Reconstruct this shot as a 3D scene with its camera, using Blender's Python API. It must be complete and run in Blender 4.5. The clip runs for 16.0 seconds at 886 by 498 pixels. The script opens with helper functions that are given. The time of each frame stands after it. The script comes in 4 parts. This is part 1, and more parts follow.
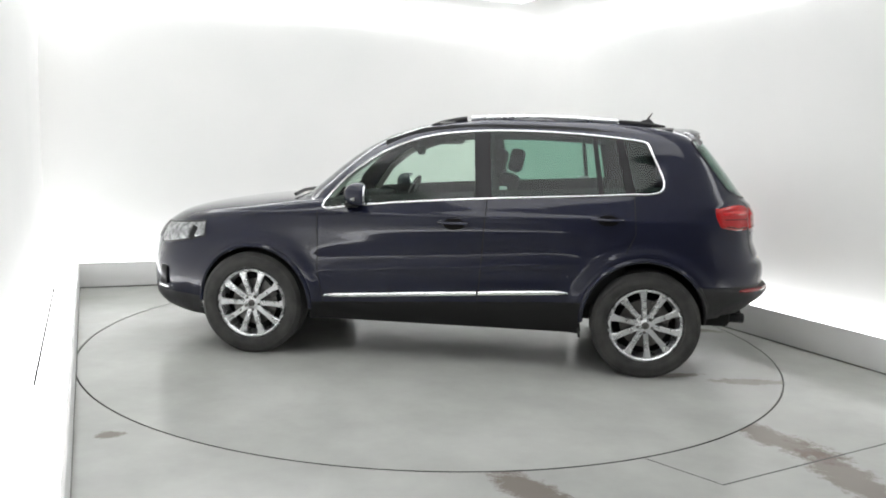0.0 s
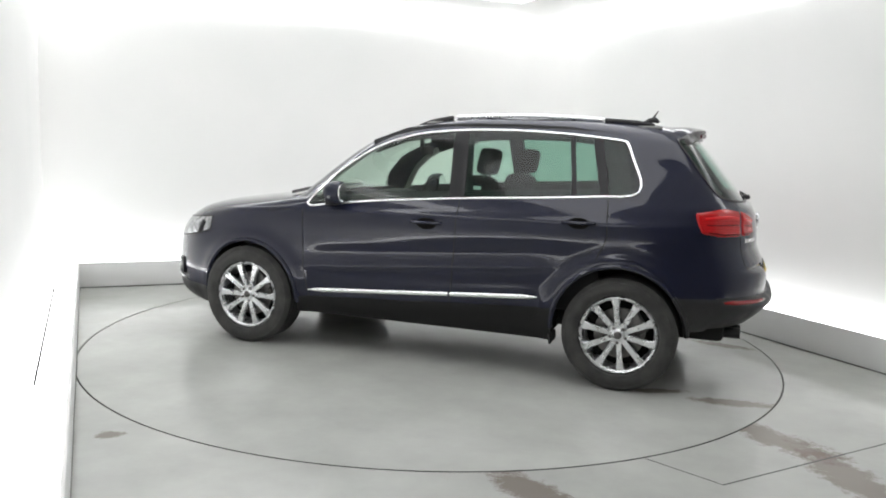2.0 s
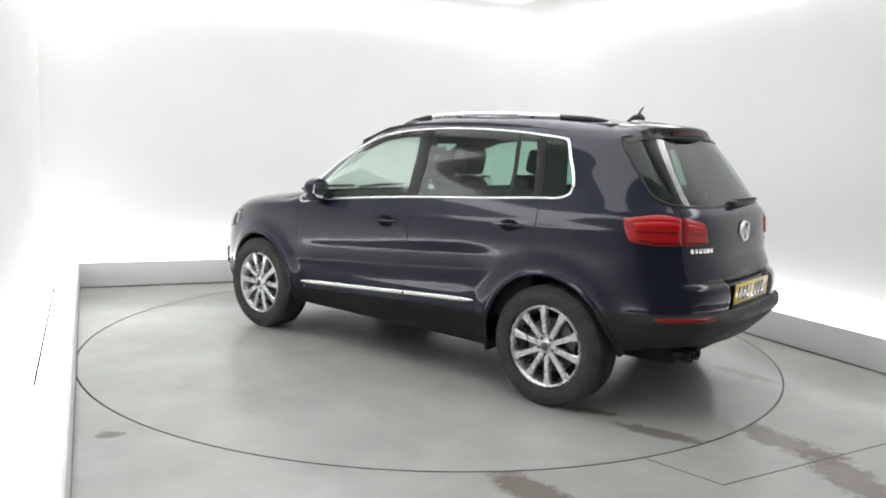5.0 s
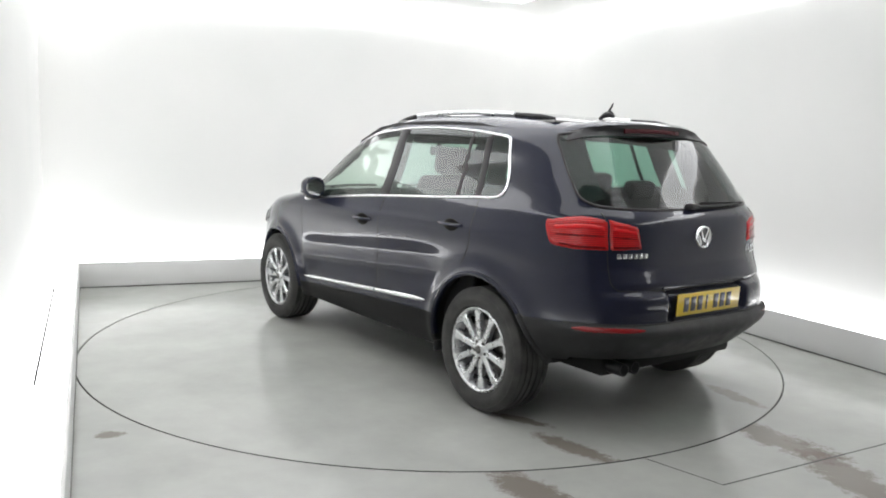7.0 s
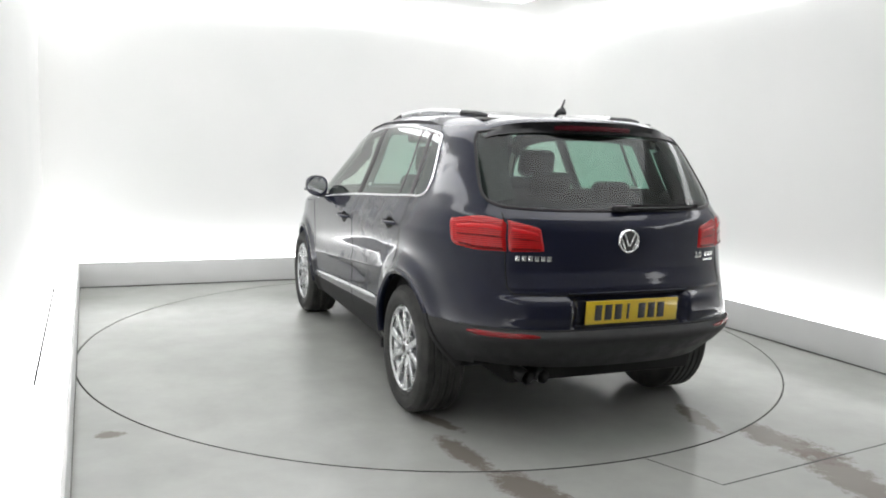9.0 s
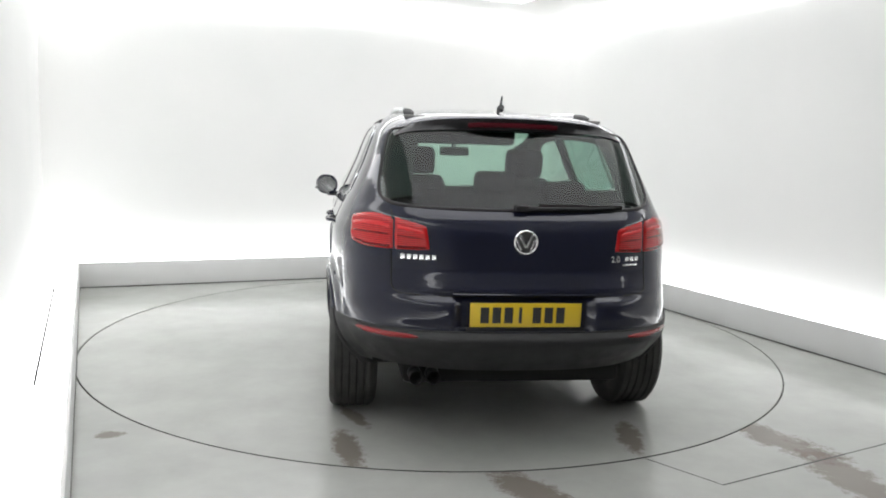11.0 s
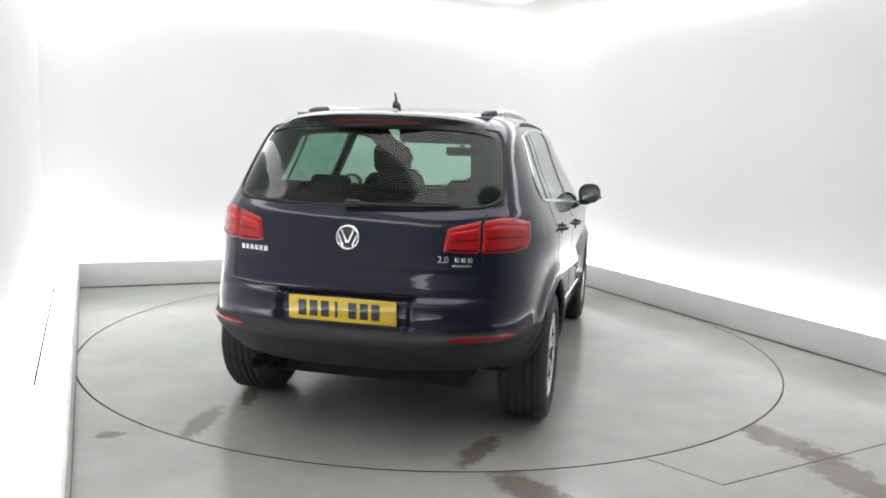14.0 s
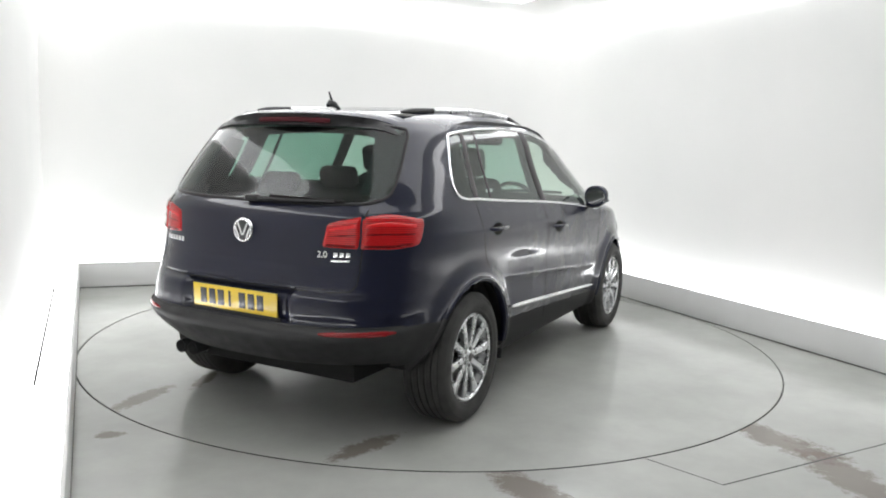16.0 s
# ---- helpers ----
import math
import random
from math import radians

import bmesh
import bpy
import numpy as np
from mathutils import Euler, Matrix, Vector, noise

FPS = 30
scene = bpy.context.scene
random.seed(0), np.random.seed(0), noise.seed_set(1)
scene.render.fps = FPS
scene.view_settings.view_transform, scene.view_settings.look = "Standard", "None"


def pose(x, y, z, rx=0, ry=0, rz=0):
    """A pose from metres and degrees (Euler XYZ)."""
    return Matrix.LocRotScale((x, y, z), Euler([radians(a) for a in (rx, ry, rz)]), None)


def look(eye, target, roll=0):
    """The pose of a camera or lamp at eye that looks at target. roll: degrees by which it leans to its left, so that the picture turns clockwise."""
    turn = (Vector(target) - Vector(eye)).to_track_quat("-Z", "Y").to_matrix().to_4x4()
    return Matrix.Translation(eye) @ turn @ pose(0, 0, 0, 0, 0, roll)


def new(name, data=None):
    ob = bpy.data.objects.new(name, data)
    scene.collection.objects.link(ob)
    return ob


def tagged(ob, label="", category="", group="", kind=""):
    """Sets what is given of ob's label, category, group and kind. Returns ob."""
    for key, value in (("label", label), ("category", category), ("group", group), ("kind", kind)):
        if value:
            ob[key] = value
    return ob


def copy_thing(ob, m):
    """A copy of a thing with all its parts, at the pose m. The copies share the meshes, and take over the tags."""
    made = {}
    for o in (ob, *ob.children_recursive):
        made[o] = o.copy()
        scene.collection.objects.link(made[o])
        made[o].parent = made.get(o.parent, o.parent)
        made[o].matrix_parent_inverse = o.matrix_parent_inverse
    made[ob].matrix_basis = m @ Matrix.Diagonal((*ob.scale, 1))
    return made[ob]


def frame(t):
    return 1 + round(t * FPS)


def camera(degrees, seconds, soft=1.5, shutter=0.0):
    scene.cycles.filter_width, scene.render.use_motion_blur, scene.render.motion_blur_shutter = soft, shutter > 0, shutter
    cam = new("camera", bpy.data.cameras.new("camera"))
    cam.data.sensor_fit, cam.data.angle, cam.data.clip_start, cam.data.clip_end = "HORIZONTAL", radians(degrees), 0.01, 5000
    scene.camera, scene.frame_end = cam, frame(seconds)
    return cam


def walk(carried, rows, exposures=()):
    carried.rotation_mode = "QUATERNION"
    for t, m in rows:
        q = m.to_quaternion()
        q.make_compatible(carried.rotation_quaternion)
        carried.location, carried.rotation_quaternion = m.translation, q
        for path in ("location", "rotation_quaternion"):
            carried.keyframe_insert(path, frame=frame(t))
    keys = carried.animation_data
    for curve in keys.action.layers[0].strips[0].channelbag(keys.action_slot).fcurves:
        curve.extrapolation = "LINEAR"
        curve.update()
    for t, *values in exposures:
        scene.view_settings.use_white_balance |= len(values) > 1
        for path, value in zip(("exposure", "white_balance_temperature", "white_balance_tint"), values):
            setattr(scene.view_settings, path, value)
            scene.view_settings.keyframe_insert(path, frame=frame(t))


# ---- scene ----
cam = camera(58.88, 16.0, soft=1.9)
EYE = (0.0, -5.797, 1.465)
_pitch, _yaw = radians(-7.793), radians(0.631)
AIM = (EYE[0] + math.sin(_yaw) * math.cos(_pitch), EYE[1] + math.cos(_yaw) * math.cos(_pitch), EYE[2] + math.sin(_pitch))
walk(cam, [(0.0, look(EYE, AIM, 1.82)), (16.0, look(EYE, AIM, 1.82))])

# ---- light ----
world = bpy.data.worlds.new("studio_world")
scene.world = world
world.use_nodes = True
world.node_tree.nodes["Background"].inputs[0].default_value = (0.9, 0.95, 1.0, 1)
world.node_tree.nodes["Background"].inputs[1].default_value = 0.05
# the third power drives an added ceiling fill, not a known lamp
COVE_POWER, TROUGH_POWER, FILL_POWER = 3.4, 4.4, 2.0
scene.view_settings.exposure = 0.06


# ---- materials ----
def material(name, colour, rough=0.5, metal=0.0, coat=0.0, spec=0.5):
    m = bpy.data.materials.new(name)
    m.use_nodes = True
    b = m.node_tree.nodes["Principled BSDF"]
    b.inputs["Base Color"].default_value = (*colour, 1)
    b.inputs["Roughness"].default_value = rough
    b.inputs["Metallic"].default_value = metal
    b.inputs["Coat Weight"].default_value = coat
    b.inputs["Coat Roughness"].default_value = 0.04
    b.inputs["Specular IOR Level"].default_value = spec
    return m


def node(m, kind, **values):
    n = m.node_tree.nodes.new(kind)
    for k, v in values.items():
        n.inputs[k.replace("_", " ")].default_value = v
    return n


def wire(m, a, out, b, socket):
    m.node_tree.links.new(a.outputs[out], b.inputs[socket])


def noisy(m, scale, low, high, socket="Roughness", detail=4.0, space="Object"):
    """Lets a noise of that scale drive a value of the surface between low and high."""
    tc = node(m, "ShaderNodeTexCoord")
    n = node(m, "ShaderNodeTexNoise", Scale=scale, Detail=detail)
    r = node(m, "ShaderNodeMapRange", From_Min=0.3, From_Max=0.7, To_Min=low, To_Max=high)
    wire(m, tc, space, n, "Vector")
    wire(m, n, "Fac", r, "Value")
    wire(m, r, "Result", m.node_tree.nodes["Principled BSDF"], socket)
    return m


def tinted(m, scale, a, b, detail=5.0, space="Object"):
    """Base colour that wanders between a and b."""
    tc = node(m, "ShaderNodeTexCoord")
    n = node(m, "ShaderNodeTexNoise", Scale=scale, Detail=detail)
    ramp = node(m, "ShaderNodeValToRGB")
    ramp.color_ramp.elements[0].position, ramp.color_ramp.elements[1].position = 0.3, 0.7
    ramp.color_ramp.elements[0].color, ramp.color_ramp.elements[1].color = (*a, 1), (*b, 1)
    wire(m, tc, space, n, "Vector")
    wire(m, n, "Fac", ramp, "Fac")
    wire(m, ramp, "Color", m.node_tree.nodes["Principled BSDF"], "Base Color")
    return ramp


def bumped(m, scale, strength, distance=0.002, detail=4.0, space="Object"):
    tc = node(m, "ShaderNodeTexCoord")
    n = node(m, "ShaderNodeTexNoise", Scale=scale, Detail=detail)
    b = node(m, "ShaderNodeBump", Strength=strength, Distance=distance)
    wire(m, tc, space, n, "Vector")
    wire(m, n, "Fac", b, "Height")
    wire(m, b, "Normal", m.node_tree.nodes["Principled BSDF"], "Normal")
    return m


def ribbed(m, a, b, scale):
    """Fine level ribs behind a lamp lens, in colour and relief."""
    tc = node(m, "ShaderNodeTexCoord")
    wv = node(m, "ShaderNodeTexWave", Scale=scale, Distortion=0.4, Detail=1.0)
    wv.bands_direction = "Z"
    ramp = node(m, "ShaderNodeValToRGB")
    ramp.color_ramp.elements[0].color, ramp.color_ramp.elements[1].color = (*b, 1), (*a, 1)
    wire(m, tc, "Object", wv, "Vector")
    wire(m, wv, "Fac", ramp, "Fac")
    bsdf = m.node_tree.nodes["Principled BSDF"]
    wire(m, ramp, "Color", bsdf, "Base Color")
    bp = node(m, "ShaderNodeBump", Strength=0.3, Distance=0.002)
    wire(m, wv, "Fac", bp, "Height")
    wire(m, bp, "Normal", bsdf, "Normal")
    return m


def glowing(name, colour, power):
    m = material(name, colour, 0.6)
    b = m.node_tree.nodes["Principled BSDF"]
    b.inputs["Emission Color"].default_value = (*colour, 1)
    b.inputs["Emission Strength"].default_value = power
    return m


def glass(name, tint, gloss=0.03):
    """Thin tinted glazing: see-through, with a mirror gloss that grows towards grazing."""
    m = bpy.data.materials.new(name)
    m.use_nodes = True
    t = m.node_tree
    t.nodes.remove(t.nodes["Principled BSDF"])
    out = t.nodes["Material Output"]
    clear = node(m, "ShaderNodeBsdfTransparent", Color=(*tint, 1))
    mirror = node(m, "ShaderNodeBsdfGlossy", Color=(1, 1, 1, 1), Roughness=gloss)
    facing = node(m, "ShaderNodeLayerWeight", Blend=0.5)
    power = node(m, "ShaderNodeMath")
    power.operation = "POWER"
    power.inputs[1].default_value = 4.0
    wire(m, facing, "Facing", power, 0)
    scale = node(m, "ShaderNodeMapRange", To_Min=0.03, To_Max=1.0)
    wire(m, power, "Value", scale, "Value")
    mix = node(m, "ShaderNodeMixShader")
    wire(m, scale, "Result", mix, 0)
    wire(m, clear, "BSDF", mix, 1)
    wire(m, mirror, "BSDF", mix, 2)
    wire(m, mix, "Shader", out, "Surface")
    return m


def floor_paint(name, spots, seed_shift):
    """Grey floor paint, glossy and scuffed, with brown stains round the given spots (x, y, half length, half width, turn)."""
    m = material(name, (0.42, 0.43, 0.42), 0.2, 0, 0, 0.62)
    bsdf = m.node_tree.nodes["Principled BSDF"]
    tc = node(m, "ShaderNodeTexCoord")
    shift = node(m, "ShaderNodeMapping", Location=(seed_shift, seed_shift, 0))
    wire(m, tc, "Object", shift, "Vector")
    big = node(m, "ShaderNodeTexNoise", Scale=1.3, Detail=9.0, Roughness=0.62)
    wire(m, shift, "Vector", big, "Vector")
    ramp = node(m, "ShaderNodeValToRGB")
    e = ramp.color_ramp.elements
    e[0].position, e[1].position = 0.3, 0.72
    e[0].color, e[1].color = (0.355, 0.362, 0.343, 1), (0.468, 0.474, 0.450, 1)
    wire(m, big, "Fac", ramp, "Fac")
    colour = (ramp, "Color")
    grit = node(m, "ShaderNodeTexNoise", Scale=11.0, Detail=10.0, Roughness=0.78)
    wire(m, shift, "Vector", grit, "Vector")
    for x, y, a, b, turn in spots:
        mp = node(m, "ShaderNodeMapping")
        mp.vector_type = "TEXTURE"
        mp.inputs["Location"].default_value = (x, y, 0)
        mp.inputs["Rotation"].default_value = (0, 0, radians(turn))
        mp.inputs["Scale"].default_value = (a, b, 1)
        wire(m, tc, "Object", mp, "Vector")
        ln = node(m, "ShaderNodeVectorMath")
        ln.operation = "LENGTH"
        wire(m, mp, "Vector", ln, 0)
        add = node(m, "ShaderNodeMath")
        add.operation = "MULTIPLY_ADD"
        add.inputs[1].default_value = -2.6
        wire(m, grit, "Fac", add, 0)
        wire(m, ln, "Value", add, 2)
        fac = node(m, "ShaderNodeMapRange", From_Min=-0.25, From_Max=-0.62, To_Min=0.0, To_Max=0.7)
        wire(m, add, "Value", fac, "Value")
        mix = node(m, "ShaderNodeMix")
        mix.data_type = "RGBA"
        mix.inputs[7].default_value = (0.14, 0.105, 0.082, 1)
        wire(m, fac, "Result", mix, 0)
        m.node_tree.links.new(colour[0].outputs[colour[1]], mix.inputs[6])
        colour = (mix, 2)
    m.node_tree.links.new(colour[0].outputs[colour[1]], bsdf.inputs["Base Color"])
    scuff = node(m, "ShaderNodeTexNoise", Scale=2.2, Detail=4.0, Roughness=0.55)
    wire(m, shift, "Vector", scuff, "Vector")
    rr = node(m, "ShaderNodeMapRange", From_Min=0.3, From_Max=0.7, To_Min=0.11, To_Max=0.27)
    wire(m, scuff, "Fac", rr, "Value")
    wire(m, rr, "Result", bsdf, "Roughness")
    wave = node(m, "ShaderNodeTexNoise", Scale=16.0, Detail=5.0)
    wire(m, shift, "Vector", wave, "Vector")
    b = node(m, "ShaderNodeBump", Strength=0.06, Distance=0.003)
    wire(m, wave, "Fac", b, "Height")
    wire(m, b, "Normal", bsdf, "Normal")
    return m


WALL = material("white_wall_paint", (0.8, 0.8, 0.785), 0.55)
tinted(WALL, 0.7, (0.77, 0.775, 0.76), (0.82, 0.815, 0.80))
bumped(WALL, 40, 0.08)
CURB = material("white_kick_board", (0.72, 0.72, 0.71), 0.45)
tinted(CURB, 1.6, (0.69, 0.69, 0.68), (0.75, 0.75, 0.745))
# assumed end wall out of view, its grey chosen to darken the car's reflections
DULL = material("grey_unseen_end", (0.18, 0.18, 0.18), 0.9)
tinted(DULL, 0.9, (0.15, 0.15, 0.153), (0.21, 0.21, 0.21))
COVE = glowing("cove_diffuser", (0.985, 0.99, 1.0), COVE_POWER)
TROUGH = glowing("trough_tube", (0.985, 0.99, 1.0), TROUGH_POWER)
FILL = glowing("ceiling_fill_glow", (0.985, 0.99, 1.0), FILL_POWER)
GAP_SHADE = material("foot_gap_shade", (0.09, 0.09, 0.085), 0.7)
PIT = material("dark_gap", (0.02, 0.02, 0.02), 0.8)
PAINT = material("navy_metallic_paint", (0.006, 0.008, 0.018), 0.34, 0.0, 1.0, 0.05)
PAINT.node_tree.nodes["Principled BSDF"].inputs["Coat IOR"].default_value = 1.46
PAINT.node_tree.nodes["Principled BSDF"].inputs["Coat Roughness"].default_value = 0.05
tinted(PAINT, 900, (0.0058, 0.0070, 0.0172), (0.0105, 0.0124, 0.0300), 1.0)
noisy(PAINT, 6, 0.28, 0.36)
BLACK = material("black_textured_plastic", (0.017, 0.017, 0.018), 0.5, 0, 0, 0.38)
noisy(BLACK, 14, 0.42, 0.6)
bumped(BLACK, 300, 0.25, 0.001)
SEAL = material("black_rubber_seal", (0.011, 0.011, 0.011), 0.6, 0, 0, 0.18)
RECESS_SHADE = material("handle_recess_black", (0.003, 0.003, 0.003), 0.7, 0, 0, 0.08)
GLOSSBLACK = material("gloss_black_trim", (0.008, 0.008, 0.009), 0.28, 0, 0.0, 0.25)
CHROME = material("chrome_trim", (0.82, 0.83, 0.84), 0.14, 1.0)
SATIN = material("satin_aluminium", (0.78, 0.79, 0.80), 0.3, 1.0)
noisy(SATIN, 30, 0.24, 0.36)
ALLOY = material("silver_painted_alloy", (0.64, 0.65, 0.66), 0.3, 0.75, 0.5)
noisy(ALLOY, 25, 0.22, 0.36)
STEEL = material("brake_disc_steel", (0.15, 0.145, 0.14), 0.4, 0.9)
RUBBER = material("tyre_rubber", (0.03, 0.03, 0.03), 0.75)
tinted(RUBBER, 12, (0.024, 0.024, 0.024), (0.05, 0.049, 0.046))
bumped(RUBBER, 120, 0.2, 0.001)
RED = material("red_lamp_lens", (0.42, 0.003, 0.006), 0.16, 0, 0.2)
ribbed(RED, (0.58, 0.006, 0.008), (0.24, 0.002, 0.004), 34.0)
RED_DEEP = material("deep_red_lamp_band", (0.13, 0.0015, 0.003), 0.25, 0, 0.0, 0.25)
BRAKE = material("dark_red_brake_lens", (0.06, 0.003, 0.008), 0.25, 0, 0.0, 0.3)
RED_LIT = material("bright_red_lamp_band", (0.66, 0.008, 0.012), 0.15, 0, 0.35)
RED_BAND = material("bumper_reflector_red", (0.24, 0.004, 0.007), 0.15, 0, 0.3)
LAMP_BOWL = material("chrome_lamp_bowl", (0.36, 0.37, 0.38), 0.22, 0.85)
tinted(LAMP_BOWL, 26, (0.16, 0.165, 0.17), (0.62, 0.63, 0.64), 1.0)
GLASS_FRONT = glass("green_tinted_glass", (0.74, 0.85, 0.78))
GLASS_REAR = glass("dark_privacy_glass", (0.40, 0.59, 0.51))
FABRIC = material("black_seat_cloth", (0.010, 0.010, 0.011), 0.8, 0, 0, 0.1)
TRIM = material("dark_cabin_plastic", (0.014, 0.014, 0.015), 0.75, 0, 0, 0.2)
HEADLINER = material("grey_headliner", (0.25, 0.25, 0.24), 0.9)
YELLOW = material("yellow_reflective_plate", (0.76, 0.53, 0.018), 0.35, 0, 1.0)
noisy(YELLOW, 40, 0.28, 0.42)
INK = material("black_plate_ink", (0.015, 0.015, 0.015), 0.5, 0, 1.0)
STICKER = material("white_window_sticker", (0.8, 0.8, 0.8), 0.6)


# ---- mesh helpers ----
def mesh_object(name, verts, faces, mat, parent=None, label="", smooth=True, sharp=None):
    me = bpy.data.meshes.new(name)
    me.from_pydata([tuple(v) for v in verts], [], faces)
    me.materials.append(mat)
    if smooth:
        me.shade_smooth()
        if sharp:
            me.set_sharp_from_angle(angle=radians(sharp))
    ob = new(name, me)
    if parent:
        ob.parent = parent
    if label:
        ob["label"] = label
    return ob


def part(name, bm, mat, parent, label="", sharp=40):
    me = bpy.data.meshes.new(name)
    bmesh.ops.recalc_face_normals(bm, faces=bm.faces)
    bm.to_mesh(me)
    bm.free()
    me.materials.append(mat)
    me.shade_smooth()
    me.set_sharp_from_angle(angle=radians(sharp))
    ob = new(name, me)
    if parent:
        ob.parent = parent
    if label:
        ob["label"] = label
    return ob


def box(sx, sy, sz, m=None, bevel=0.0, segments=2):
    bm = bmesh.new()
    bmesh.ops.create_cube(bm, size=1)
    bmesh.ops.scale(bm, vec=(sx, sy, sz), verts=bm.verts)
    if bevel:
        bmesh.ops.bevel(bm, geom=bm.edges[:], offset=bevel, segments=segments, affect="EDGES", profile=0.5)
    if m is not None:
        bmesh.ops.transform(bm, matrix=m, verts=bm.verts)
    return bm


def merge(*bms):
    out = bmesh.new()
    for b in bms:
        me = bpy.data.meshes.new("tmp")
        b.to_mesh(me)
        b.free()
        out.from_mesh(me)
        bpy.data.meshes.remove(me)
    return out


def lathe(profile, steps, axis="y", closed=False):
    """Turns a profile of (radius, along) round the y axis."""
    verts, faces = [], []
    n = len(profile)
    for i in range(steps):
        a = 2 * math.pi * i / steps
        for r, h in profile:
            verts.append((r * math.cos(a), h, r * math.sin(a)))
    for i in range(steps):
        j = (i + 1) % steps
        for k in range(n if closed else n - 1):
            l = (k + 1) % n
            faces.append((i * n + k, i * n + l, j * n + l, j * n + k))
    return verts, faces


def sweep(path, radius, sides=8, flat=1.0, closed=False, ups=None):
    """A tube along points; flat scales its height against its width; radius may be a list. Returns a bmesh."""
    bm = bmesh.new()
    rings = []
    n = len(path)
    pts = [Vector(p) for p in path]
    for i, p in enumerate(pts):
        a = pts[i - 1] if (i or closed) else p
        b = pts[(i + 1) % n] if (i < n - 1 or closed) else p
        d = (b - a).normalized()
        out = Vector(ups[i]) if ups else Vector((0, 0, 1))
        side = d.cross(out)
        side = side.normalized() if side.length > 1e-6 else d.orthogonal().normalized()
        up = side.cross(d).normalized()
        r = radius[i] if isinstance(radius, (list, tuple)) else radius
        rings.append([bm.verts.new(p + side * (r * math.cos(2 * math.pi * k / sides)) + up * (r * flat * math.sin(2 * math.pi * k / sides))) for k in range(sides)])
    for i in range(n if closed else n - 1):
        A, B = rings[i], rings[(i + 1) % n]
        for k in range(sides):
            bm.faces.new((A[k], A[(k + 1) % sides], B[(k + 1) % sides], B[k]))
    if not closed:
        bm.faces.new(rings[0][::-1])
        bm.faces.new(rings[-1])
    return bm


def spline(points, steps, closed=False):
    """Catmull-Rom through points."""
    P = [Vector(p) for p in points]
    n, out = len(P), []
    for i in range(n if closed else n - 1):
        p0 = P[i - 1] if (i or closed) else P[0]
        p1, p2 = P[i], P[(i + 1) % n]
        p3 = P[(i + 2) % n] if (i < n - 2 or closed) else P[-1]
        for k in range(steps):
            t = k / steps
            out.append(0.5 * (2 * p1 + (p2 - p0) * t + (2 * p0 - 5 * p1 + 4 * p2 - p3) * t * t + (3 * p1 - p0 - 3 * p2 + p3) * t ** 3))
    if not closed:
        out.append(P[-1])
    return out


# ---- studio ----
TURN = 22.5
ROOM = pose(0, 0, 0, 0, 0, TURN)
R_DISC = 2.449


def room_point(a, b, z=0.0):
    return ROOM @ Vector((a, b, z))


def splay(bm):
    """The side walls are not quite square to the back wall: lean the plan by its distance from the middle."""
    for v in bm.verts:
        if math.hypot(v.co.x, v.co.y) > R_DISC + 0.02:
            k = max(0.0, min(1.0, (v.co.x + 2.44) / 4.915))
            v.co.x += v.co.y * (-0.0225 - 0.032 * k)
    return bm


def structure(name, bm, mat, label, category, sharp=40):
    splay(bm)
    bmesh.ops.transform(bm, matrix=ROOM, verts=bm.verts)
    return tagged(part(name, bm, mat, None, sharp=sharp), label, category, kind="structure")


LEFT, RIGHT, BACK, FRONT = -2.73, 2.695, 2.82, -6.7
C_LEFT, C_RIGHT, C_BACK, C_H = -2.44, 2.475, 2.60, 0.238
TOP = 2.86


def slab(x0, x1, y0, y1, z0, z1, bevel=0.0):
    return box(x1 - x0, y1 - y0, z1 - z0, pose((x0 + x1) / 2, (y0 + y1) / 2, (z0 + z1) / 2), bevel)


FLOOR = floor_paint("grey_floor_paint", [(1.80, -1.95, 0.34, 0.13, -60), (1.93, -2.38, 0.42, 0.14, -85), (0.44, -2.61, 0.26, 0.11, -50), (-1.55, -2.12, 0.075, 0.05, 20)], 0.0)
DISC = floor_paint("turntable_floor_paint", [(-2.15, 0.66, 0.26, 0.075, 8), (-2.07, -0.77, 0.24, 0.07, -12), (-1.7, 0.62, 0.18, 0.05, 20)], 3.7)


